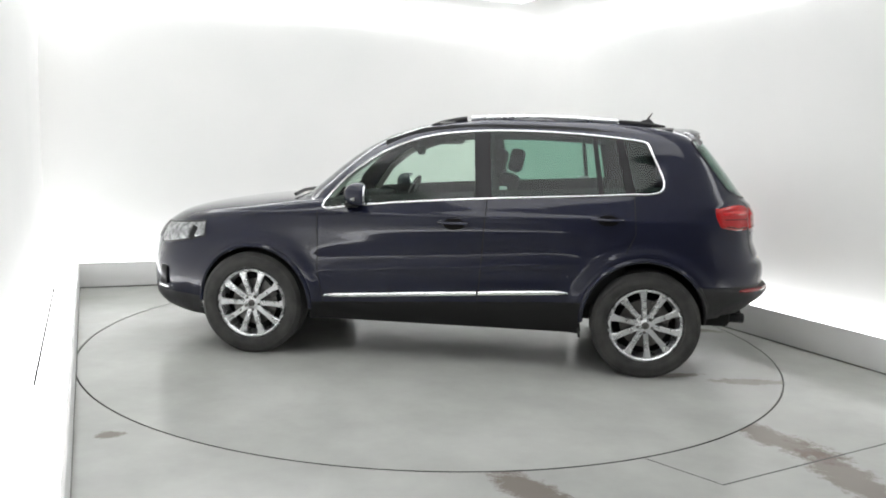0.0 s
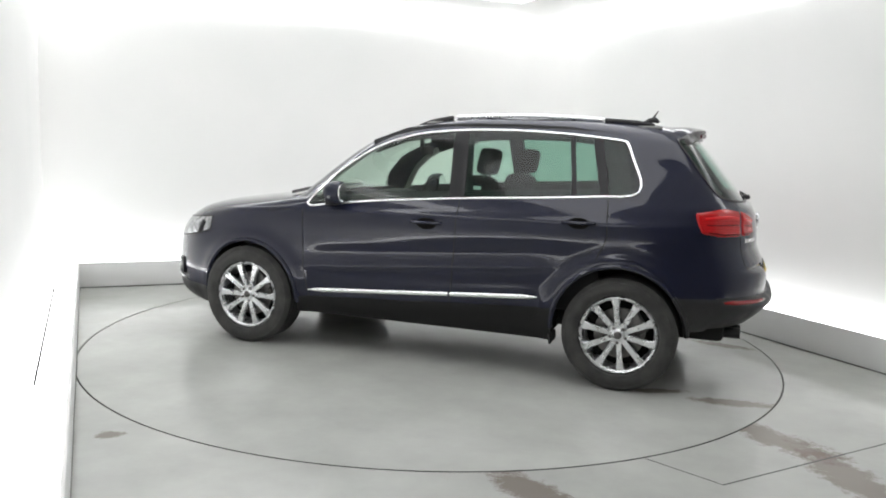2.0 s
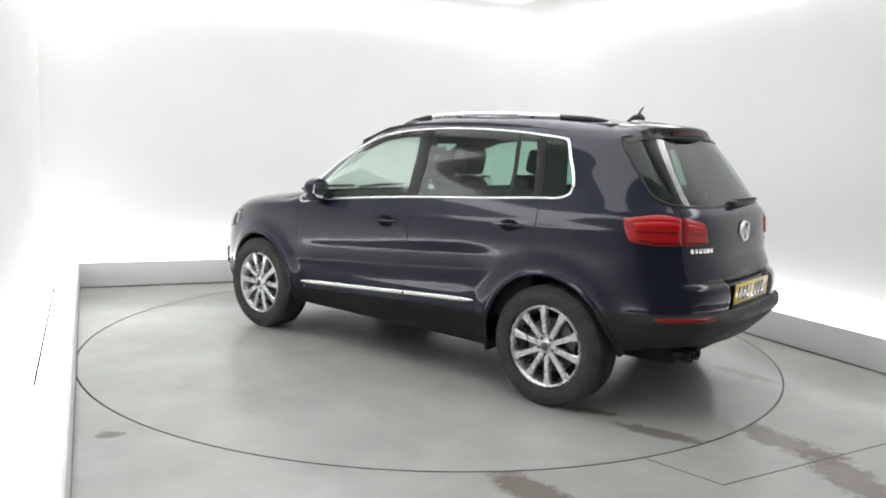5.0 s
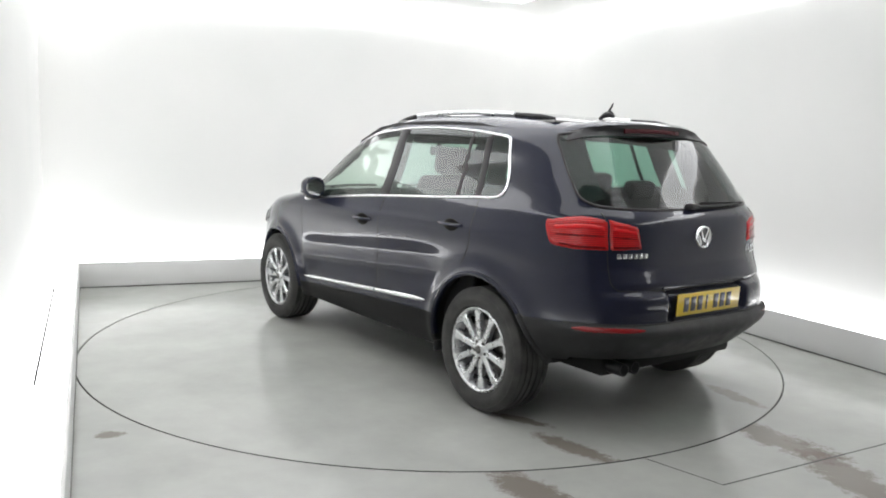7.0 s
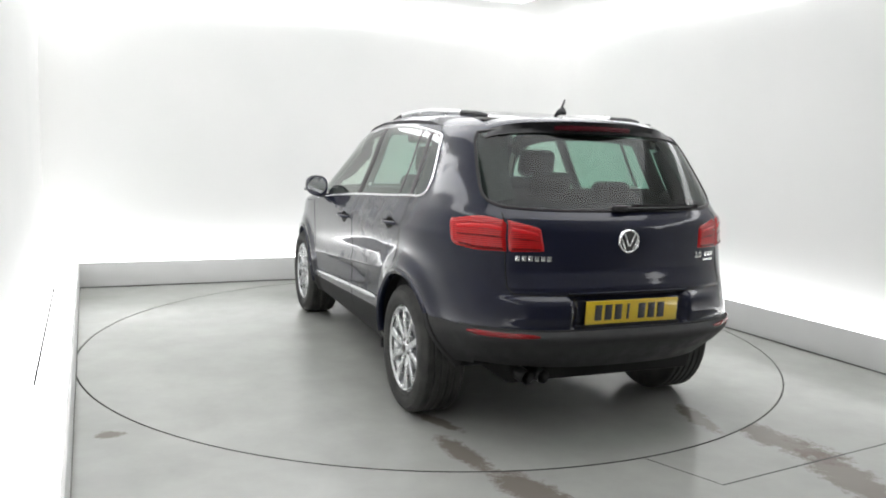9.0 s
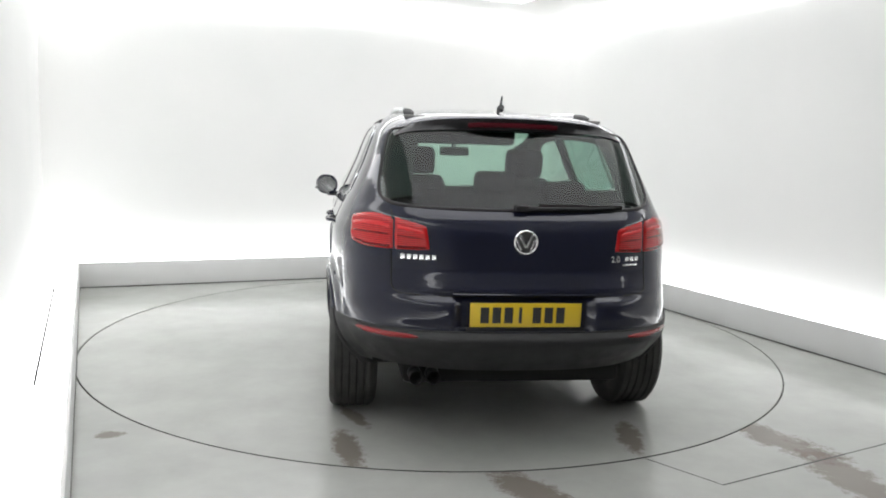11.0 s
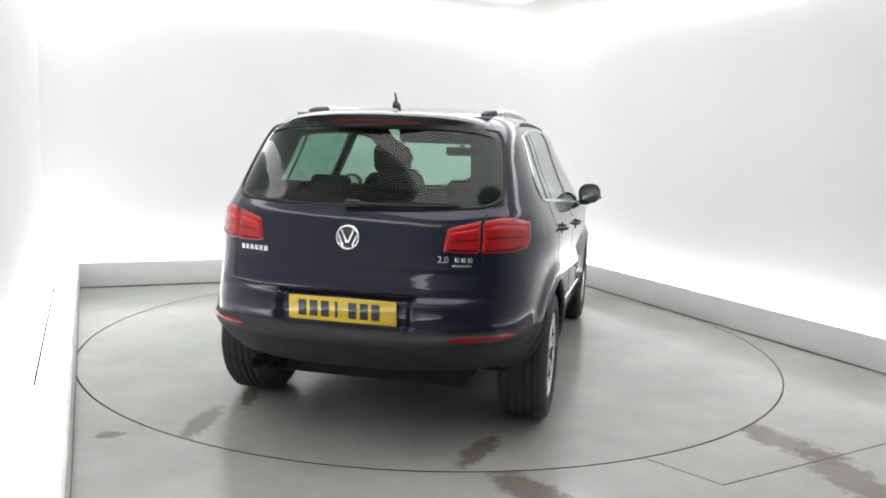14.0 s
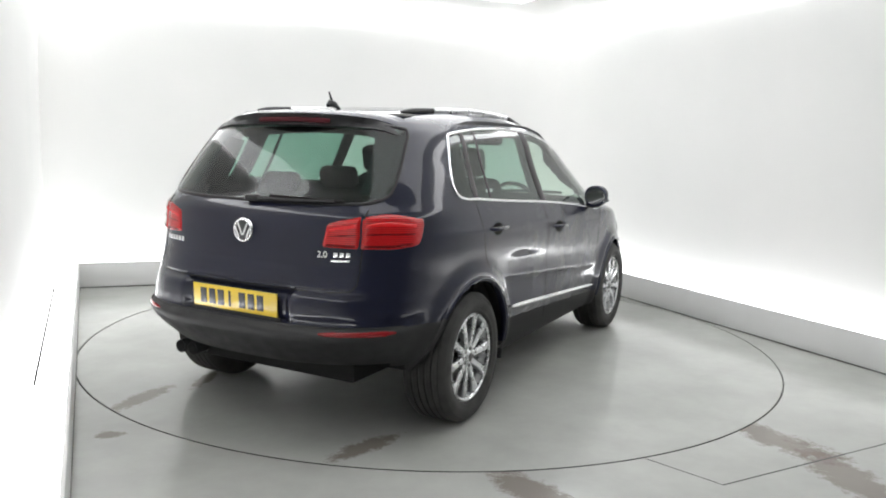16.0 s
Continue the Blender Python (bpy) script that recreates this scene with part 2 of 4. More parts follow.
def build_floor():
    bm = bmesh.new()
    n = 160
    inner, outer, low = [], [], []
    for i in range(n):
        a = 2 * math.pi * i / n
        c, s = math.cos(a), math.sin(a)
        inner.append(bm.verts.new((c * (R_DISC + 0.007), s * (R_DISC + 0.007), 0)))
        low.append(bm.verts.new((c * (R_DISC + 0.007), s * (R_DISC + 0.007), -0.12)))
        # out to the walls
        k = min((RIGHT if c > 0 else -LEFT) / max(abs(c), 1e-6), (BACK if s > 0 else -FRONT) / max(abs(s), 1e-6))
        outer.append(bm.verts.new((c * k, s * k, 0)))
    for i in range(n):
        j = (i + 1) % n
        bm.faces.new((inner[i], inner[j], low[j], low[i]))
        a, b = outer[i].co, outer[j].co
        if abs(a.x - b.x) > 1e-5 and abs(a.y - b.y) > 1e-5:
            cx = RIGHT if a.x + b.x > 0 else LEFT
            cy = BACK if a.y + b.y > 0 else FRONT
            v = bm.verts.new((cx, cy, 0))
            bm.faces.new((inner[i], outer[i], v, outer[j], inner[j]))
        else:
            bm.faces.new((inner[i], outer[i], outer[j], inner[j]))
    structure("floor", bm, FLOOR, "scuffed glossy grey painted concrete floor round the turntable", "floor")
    structure("turntable_pit", slab(-2.6, 2.6, -2.6, 2.6, -0.16, -0.125), PIT, "dark pit under the turntable", "pit")
    # joints of the cover plates over the drive
    for path in ([(0.10, -2.46), (0.138, -2.818), (0.8, -2.753), (2.50, -2.585)],):
        bm = sweep([(x, y, 0.0002) for x, y in path], 0.0045, 6, 0.2)
        structure("floor_joint", bm, PIT, "thin dark joint between floor plates", "joint")


build_floor()
turntable = tagged(new("turntable"), "round grey painted turntable flush with the floor", "turntable")
_v, _f = lathe([(0.0, -0.11), (R_DISC, -0.11), (R_DISC, -0.004), (R_DISC - 0.004, 0.0), (0.0, 0.0)], 160)
mesh_object("platter", [(x, -z, y) for x, y, z in _v], _f, DISC, turntable, "scuffed glossy grey painted platter", sharp=30)
# thin dark ring that draws the line round the platter
_v, _f = lathe([(R_DISC - 0.003, -0.02), (R_DISC - 0.003, 0.0008), (R_DISC + 0.0005, 0.0008), (R_DISC + 0.0005, -0.05)], 160)
mesh_object("edge_line", [(x, -z, y) for x, y, z in _v], _f, PIT, turntable, "dark ring along the platter edge", sharp=30)



def bent_wall():
    """Back and right walls as one sheet with a coved corner."""
    r, n = 0.6, 18
    inner = [(LEFT - 0.1, BACK)]
    for i in range(n + 1):
        a = radians(90 - 90 * i / n)
        inner.append((RIGHT - r + r * math.cos(a), BACK - r + r * math.sin(a)))
    inner.append((RIGHT, FRONT))
    outer = [(LEFT - 0.1, BACK + 0.1)] + [(x + 0.1 * (k > 0), y + 0.1) for k, (x, y) in enumerate(inner[1:-1])] + [(RIGHT + 0.1, FRONT)]
    bm = bmesh.new()
    rows = [[bm.verts.new((x, y, z)) for x, y in line] for line, z in ((inner, -0.2), (inner, 3.2), (outer, 3.2), (outer, -0.2))]
    for A, B in zip(rows, rows[1:] + rows[:1]):
        for k in range(len(inner) - 1):
            bm.faces.new((A[k], A[k + 1], B[k + 1], B[k]))
    return bm


structure("wall_back", bent_wall(), WALL, "smooth white studio wall with a coved corner", "wall", 60)
structure("wall_left", slab(LEFT - 0.1, LEFT, FRONT, BACK, -0.2, 3.2), WALL, "smooth white painted studio wall", "wall")
structure("wall_front", slab(LEFT - 0.1, RIGHT + 0.1, FRONT - 0.1, FRONT, -0.2, 3.2), DULL, "assumed grey end wall, unseen behind the camera", "wall")
structure("ceiling", slab(LEFT - 0.1, RIGHT + 0.1, FRONT - 0.1, BACK + 0.1, TOP, TOP + 0.1), WALL, "plain white studio ceiling", "ceiling")


def kick_board(x0, x1, y0, y1):
    bm = slab(x0, x1, y0, y1, 0, C_H, 0.006)
    structure("kick_board", bm, CURB, "low white kick board hiding a light trough", "kick board")


kick_board(C_LEFT - 0.02, C_RIGHT + 0.02, C_BACK, C_BACK + 0.02)
kick_board(C_RIGHT, C_RIGHT + 0.02, FRONT + 0.02, C_BACK)
kick_board(C_LEFT - 0.02, C_LEFT, FRONT + 0.02, C_BACK)

# the shadow gap under the kick boards, put in as thin dark strips
for _x0, _x1, _y0, _y1 in ((C_LEFT, C_RIGHT, C_BACK - 0.003, C_BACK + 0.004), (C_RIGHT - 0.003, C_RIGHT + 0.004, FRONT + 0.03, C_BACK - 0.003), (C_LEFT - 0.004, C_LEFT + 0.003, FRONT + 0.03, C_BACK - 0.003)):
    structure("foot_shade_line", slab(_x0, _x1, _y0, _y1, 0.0005, 0.009), GAP_SHADE, "dark strip for the shadow gap at the foot of the kick board", "sealing line")


def light_box(x0, x1, y0, y1, joints):
    """Glowing covers between a kick board and the wall, panel by panel, on a tray."""
    thing = tagged(new("floor_light_box"), "glowing white light box between kick board and wall", "light box", group="light boxes along the walls")
    thing.matrix_basis = ROOM
    part("tray", splay(slab(x0, x1, y0, y1, 0.004, 0.05)), CURB, thing)
    along = x1 - x0 > y1 - y0
    for i in range(joints):
        if along:
            a, b = x0 + (x1 - x0) * i / joints, x0 + (x1 - x0) * (i + 1) / joints - 0.004
            bm = slab(a, b, y0, y1, C_H - 0.022, C_H - 0.006, 0.003)
        else:
            a, b = y0 + (y1 - y0) * i / joints, y0 + (y1 - y0) * (i + 1) / joints - 0.004
            bm = slab(x0, x1, a, b, C_H - 0.022, C_H - 0.006, 0.003)
        part("diffuser", splay(bm), TROUGH, thing, "glowing white diffuser")


light_box(LEFT + 0.01, RIGHT - 0.01, C_BACK + 0.022, BACK - 0.004, 4)
light_box(C_RIGHT + 0.022, RIGHT - 0.004, FRONT + 0.02, C_BACK, 6)
light_box(LEFT + 0.004, C_LEFT - 0.022, FRONT + 0.02, C_BACK, 6)


# thin joint along the covers beside the left wall
structure("cover_joint", sweep([(-2.607, 1.40, C_H - 0.004), (-2.606, -1.22, C_H - 0.004)], 0.0065, 6, 0.3), PIT, "thin dark joint in the light box covers", "joint")


def cove_light(x0, y0, x1, y1, nx, ny, pieces):
    """A slanting glowing cover between wall and ceiling; (nx, ny) points into the room."""
    thing = tagged(new("cove_light"), "glowing white cove light along the top of the wall", "cove light", group="cove lights")
    thing.matrix_basis = ROOM
    for i in range(pieces):
        u, v = i / pieces, (i + 1) / pieces - 0.0008
        bm = bmesh.new()
        ends = []
        for t in (u, v):
            x, y = x0 + (x1 - x0) * t, y0 + (y1 - y0) * t
            sec = []
            for k in range(7):
                a = radians(90 * k / 6)
                d, z = 0.02 + COVE_IN * (1 - math.cos(a)), TOP - 0.01 - COVE_DOWN * (1 - math.sin(a))
                sec.append(bm.verts.new((x + nx * d, y + ny * d, z)))
            sec.append(bm.verts.new((x + nx * 0.02, y + ny * 0.02, TOP - 0.01)))
            ends.append(sec)
        A, B = ends
        for k in range(8):
            bm.faces.new((A[k], A[(k + 1) % 8], B[(k + 1) % 8], B[k]))
        bm.faces.new(A)
        bm.faces.new(B[::-1])
        part("diffuser", splay(bm), COVE, thing, "glowing white diffuser")


COVE_IN, COVE_DOWN = 0.16, 0.20
cove_light(LEFT, BACK, RIGHT - 0.17, BACK, 0, -1, 4)
cove_light(RIGHT, BACK - 0.17, RIGHT, FRONT + 1.5, -1, 0, 6)
cove_light(LEFT, BACK - 0.2, LEFT, FRONT + 1.5, 1, 0, 6)
# added fill light out of view above the car; lamp and frame are invented
fill_light = tagged(new("ceiling_fill"), "added white fill light on the ceiling, out of view", "ceiling light")
fill_light.matrix_basis = ROOM
part("frame", merge(slab(-1.54, 1.54, -2.84, -2.8, TOP - 0.05, TOP - 0.004), slab(-1.54, 1.54, 1.6, 1.64, TOP - 0.05, TOP - 0.004), slab(-1.54, -1.5, -2.8, 1.6, TOP - 0.05, TOP - 0.004), slab(1.5, 1.54, -2.8, 1.6, TOP - 0.05, TOP - 0.004)), SATIN, fill_light)
part("diffuser", slab(-1.5, 1.5, -2.8, 1.6, TOP - 0.04, TOP - 0.01), FILL, fill_light, "glowing white diffuser")

# ---- the car: its skin is a stack of plan outlines, one for each height ----
def smooth_curve(xs, ys):
    """A monotone cubic through (xs, ys)."""
    xs, ys = np.array(xs, float), np.array(ys, float)
    h, d = np.diff(xs), np.diff(ys) / np.diff(xs)
    m = np.zeros(len(xs))
    m[0], m[-1] = d[0], d[-1]
    for i in range(1, len(xs) - 1):
        m[i] = 0 if d[i - 1] * d[i] <= 0 else 2 * d[i - 1] * d[i] / (d[i - 1] + d[i])

    def at(x):
        x = min(max(x, xs[0]), xs[-1])
        i = min(max(int(np.searchsorted(xs, x)) - 1, 0), len(xs) - 2)
        t = (x - xs[i]) / h[i]
        return float(ys[i] * (1 + 2 * t) * (1 - t) ** 2 + m[i] * h[i] * t * (1 - t) ** 2 + ys[i + 1] * t * t * (3 - 2 * t) + m[i + 1] * h[i] * t * t * (t - 1))

    return at


HALF_W = smooth_curve((0.18, 0.26, 0.32, 0.42, 0.52, 0.66, 0.80, 0.92, 0.98, 1.03, 1.10, 1.17, 1.34, 1.50, 1.55, 1.59, 1.62, 1.64, 1.655, 1.665, 1.668),
                      (0.76, 0.825, 0.855, 0.878, 0.888, 0.890, 0.893, 0.898, 0.893, 0.878, 0.850, 0.818, 0.742, 0.678, 0.642, 0.597, 0.545, 0.46, 0.33, 0.15, 0.02))
NOSE = smooth_curve((0.18, 0.24, 0.32, 0.50, 0.70, 0.78, 0.848, 0.911, 0.957, 0.995, 1.019, 1.047, 1.064, 1.13, 1.26, 1.40, 1.50, 1.56, 1.59, 1.62, 1.64, 1.655, 1.665, 1.668),
                    (2.06, 2.21, 2.27, 2.28, 2.25, 2.21, 2.14, 2.03, 1.88, 1.68, 1.50, 1.27, 1.09, 0.985, 0.835, 0.655, 0.475, 0.315, 0.20, 0.03, -0.09, -0.21, -0.35, -0.45))
TAIL = smooth_curve((0.18, 0.26, 0.34, 0.44, 0.50, 0.54, 0.565, 0.585, 0.603, 0.62, 0.66, 0.70, 0.73, 0.748, 0.757, 0.766, 0.778, 0.82, 0.858, 0.875, 0.90, 0.95, 1.02, 1.08, 1.115, 1.142, 1.17, 1.30, 1.40, 1.50, 1.54, 1.58, 1.60, 1.62, 1.64, 1.655, 1.665, 1.668),
                    (-1.86, -1.93, -2.00, -2.095, -2.146, -2.172, -2.174, -2.158, -2.136, -2.131, -2.135, -2.134, -2.126, -2.108, -2.092, -2.088, -2.094, -2.080, -2.064, -2.0585, -2.0570, -2.053, -2.044, -2.029, -2.010, -1.977, -1.950, -1.845, -1.765, -1.68, -1.645, -1.60, -1.52, -1.36, -1.15, -0.95, -0.70, -0.50))
X_FRONT = smooth_curve((0.18, 0.96, 1.02, 1.05, 1.12, 1.30, 1.50, 1.60, 1.668), (0.9, 0.9, 0.72, 0.6, 0.45, 0.2, -0.1, -0.28, -0.46))
X_REAR = smooth_curve((0.18, 1.20, 1.45, 1.55, 1.62, 1.668), (-1.0, -1.0, -0.97, -0.9, -0.7, -0.49))
N_FRONT = smooth_curve((0.18, 0.6, 1.0, 1.06, 1.15, 1.5, 1.6, 1.668), (2.9, 2.7, 2.6, 2.9, 3.5, 3.5, 2.8, 2.2))
N_REAR = smooth_curve((0.18, 0.36, 0.5, 0.6, 0.75, 0.9, 1.0, 1.15, 1.5, 1.6, 1.668), (2.4, 2.6, 3.2, 3.55, 3.4, 3.3, 3.35, 4.1, 5.2, 3.5, 2.2))
ARCHES = ((1.290, 0.350, 0.394), (-1.288, 0.364, 0.400))


def relief(x, z):
    """Creases, hollows and flares of the flanks, as metres outwards."""
    dy = 0.0
    door = max(0.0, min(1.0, (0.98 - x) / 0.35)) * max(0.0, min(1.0, (x + 1.02) / 0.4))
    door = door * door * (3 - 2 * door)
    if door > 0:
        zc = 0.655 - 0.077 * x
        dy += door * (0.006 * math.exp(-((z - zc) / 0.022) ** 2) - 0.007 * math.exp(-((z - zc - 0.085) / 0.055) ** 2))
        dy -= door * 0.0035 * math.exp(-((z - zc + 0.085) / 0.065) ** 2)
    # shoulder line
    dy += 0.004 * math.exp(-((z - (0.985 - 0.02 * x)) / 0.024) ** 2)
    for ax, az, ar in ARCHES:
        r = math.hypot(x - ax, z - az)
        if r < ar + 0.2 and z > 0.2:
            dy += 0.022 * math.exp(-(max(r - ar - 0.025, 0) / 0.05) ** 2)
    return dy


def flank(x, z):
    """Half width of the skin at x and height z."""
    w, n0 = HALF_W(z), 0.0
    xf, xr = X_FRONT(z), X_REAR(z)
    if x > xf:
        n, a = N_FRONT(z), NOSE(z) - xf
        u = min((x - xf) / a, 1.0)
        y = w * max(1 - u ** n, 0) ** (1 / n)
    elif x < xr:
        n, a = N_REAR(z), xr - TAIL(z)
        u = min((xr - x) / a, 1.0)
        y = w * max(1 - u ** n, 0) ** (1 / n)
    else:
        y = w
    return y + relief(x, z) * min(1.0, y / w) ** 3


def recess(y, z):
    """Depth of the number plate's recess in the bumper."""
    k = lambda v: max(0.0, min(1.0, v))
    u = k((0.335 - abs(y)) / 0.03) * k((z - 0.600) / 0.016) * k((0.772 - z) / 0.02)
    return 0.034 * u * u * (3 - 2 * u)


SHOULDER = smooth_curve((0.603, 0.66, 0.75, 0.85, 0.95), (-2.136, -2.130, -2.106, -2.076, -2.052))


def eased(y, z):
    """Towards the corners the steps of tailgate and bumper run out into one soft shoulder."""
    if not 0.603 < z < 0.95:
        return 0.0
    b = max(0.0, min(1.0, (abs(y) - 0.50) / 0.22))
    return (SHOULDER(z) - TAIL(z)) * b * b * (3 - 2 * b)


def tail_x(y, z):
    """x of the rear skin at y and height z."""
    w, n, xr = HALF_W(z), N_REAR(z), X_REAR(z)
    return xr - (xr - TAIL(z)) * max(1 - min(abs(y) / w, 1.0) ** n, 0) ** (1 / n) + recess(y, z) + eased(y, z)


def rounded(a, n):
    """The point of a unit superellipse of exponent n at the bearing a."""
    c, s = max(math.cos(a), 0.0), max(math.sin(a), 0.0)
    d = (c ** n + s ** n) ** (1 / n)
    return c / d, s / d


def skin(q, z):
    """The skin's left half: q runs -1 (tail centre), 0, 1 (straight flank), 2 (nose centre)."""
    w, xf, xr = HALF_W(z), X_FRONT(z), X_REAR(z)
    if q < 0:
        cx, cy = rounded((1 + q) * math.pi / 2, N_REAR(z))
        x, y = xr - (xr - TAIL(z)) * cx, w * cy
        x += recess(y, z) + eased(y, z) * cx
    elif q > 1:
        cx, cy = rounded((2 - q) * math.pi / 2, N_FRONT(z))
        x, y = xf + (NOSE(z) - xf) * cx, w * cy
    else:
        x, y = xr + (xf - xr) * q, w
    return Vector((x, y + relief(x, z) * (y / w) ** 3, z))


def q_from_y(y, z):
    """q on the tail at half width y."""
    u, n = min(y / HALF_W(z), 1.0), N_REAR(z)
    return math.atan2(u, max(1 - u ** n, 0) ** (1 / n)) * 2 / math.pi - 1


def q_from_x(x, z):
    xf, xr = X_FRONT(z), X_REAR(z)
    if x < xr:
        u, n = min((xr - x) / (xr - TAIL(z)), 1.0), N_REAR(z)
        return math.atan2(max(1 - u ** n, 0) ** (1 / n), u) * 2 / math.pi - 1
    if x > xf:
        u, n = min((x - xf) / (NOSE(z) - xf), 1.0), N_FRONT(z)
        return 2 - math.atan2(max(1 - u ** n, 0) ** (1 / n), u) * 2 / math.pi
    return (x - xr) / (xf - xr)


# outline of the side windows, in x and z
WINDOW = [tuple(p)[:2] for p in spline([(0.815, 1.018, 0), (0.705, 1.19, 0), (0.525, 1.34, 0), (0.34, 1.437, 0), (0.15, 1.498, 0), (-0.05, 1.530, 0), (-0.30, 1.547, 0), (-0.60, 1.549, 0), (-0.90, 1.536, 0), (-1.13, 1.516, 0), (-1.24, 1.502, 0), (-1.275, 1.48, 0), (-1.31, 1.40, 0), (-1.365, 1.28, 0), (-1.372, 1.225, 0), (-1.345, 1.188, 0), (-1.27, 1.172, 0), (-1.17, 1.168, 0), (-0.80, 1.142, 0), (-0.26, 1.110, 0), (0.28, 1.068, 0), (0.60, 1.035, 0)], 5, True)]
REAR_WINDOW = [tuple(p)[:2] for p in spline([(0.0, 1.150, 0), (0.30, 1.152, 0), (0.52, 1.160, 0), (0.62, 1.174, 0), (0.668, 1.212, 0), (0.664, 1.30, 0), (0.640, 1.42, 0), (0.616, 1.495, 0), (0.56, 1.525, 0), (0.3, 1.53, 0), (0.0, 1.53, 0)], 5, False)]
REAR_WINDOW = REAR_WINDOW + [(-y, z) for y, z in REAR_WINDOW[::-1]]
POLY_W, POLY_R = np.array(WINDOW), np.array(REAR_WINDOW)


def inside(poly, x, z):
    x0, y0 = poly[:, 0], poly[:, 1]
    x1, y1 = np.roll(x0, -1), np.roll(y0, -1)
    hit = ((y0 > z) != (y1 > z)) & (x < (x1 - x0) * (z - y0) / (y1 - y0 + 1e-12) + x0)
    return hit.sum() % 2 == 1


def nearest(poly, x, z):
    a, b = poly, np.roll(poly, -1, 0)
    d = b - a
    t = np.clip(((x - a[:, 0]) * d[:, 0] + (z - a[:, 1]) * d[:, 1]) / np.maximum((d ** 2).sum(1), 1e-12), 0, 1)
    p = a + d * t[:, None]
    k = np.argmin((p[:, 0] - x) ** 2 + (p[:, 1] - z) ** 2)
    return p[k], math.hypot(p[k][0] - x, p[k][1] - z)


def pillar(z):
    """x of the windscreen's side edge at height z."""
    return float(np.interp(z, (1.04, 1.19, 1.34, 1.437, 1.50, 1.56), (0.97, 0.865, 0.70, 0.53, 0.37, 0.20)))


DOOR_F, DOOR_B, DOOR_R = 0.845, -0.245, -1.20


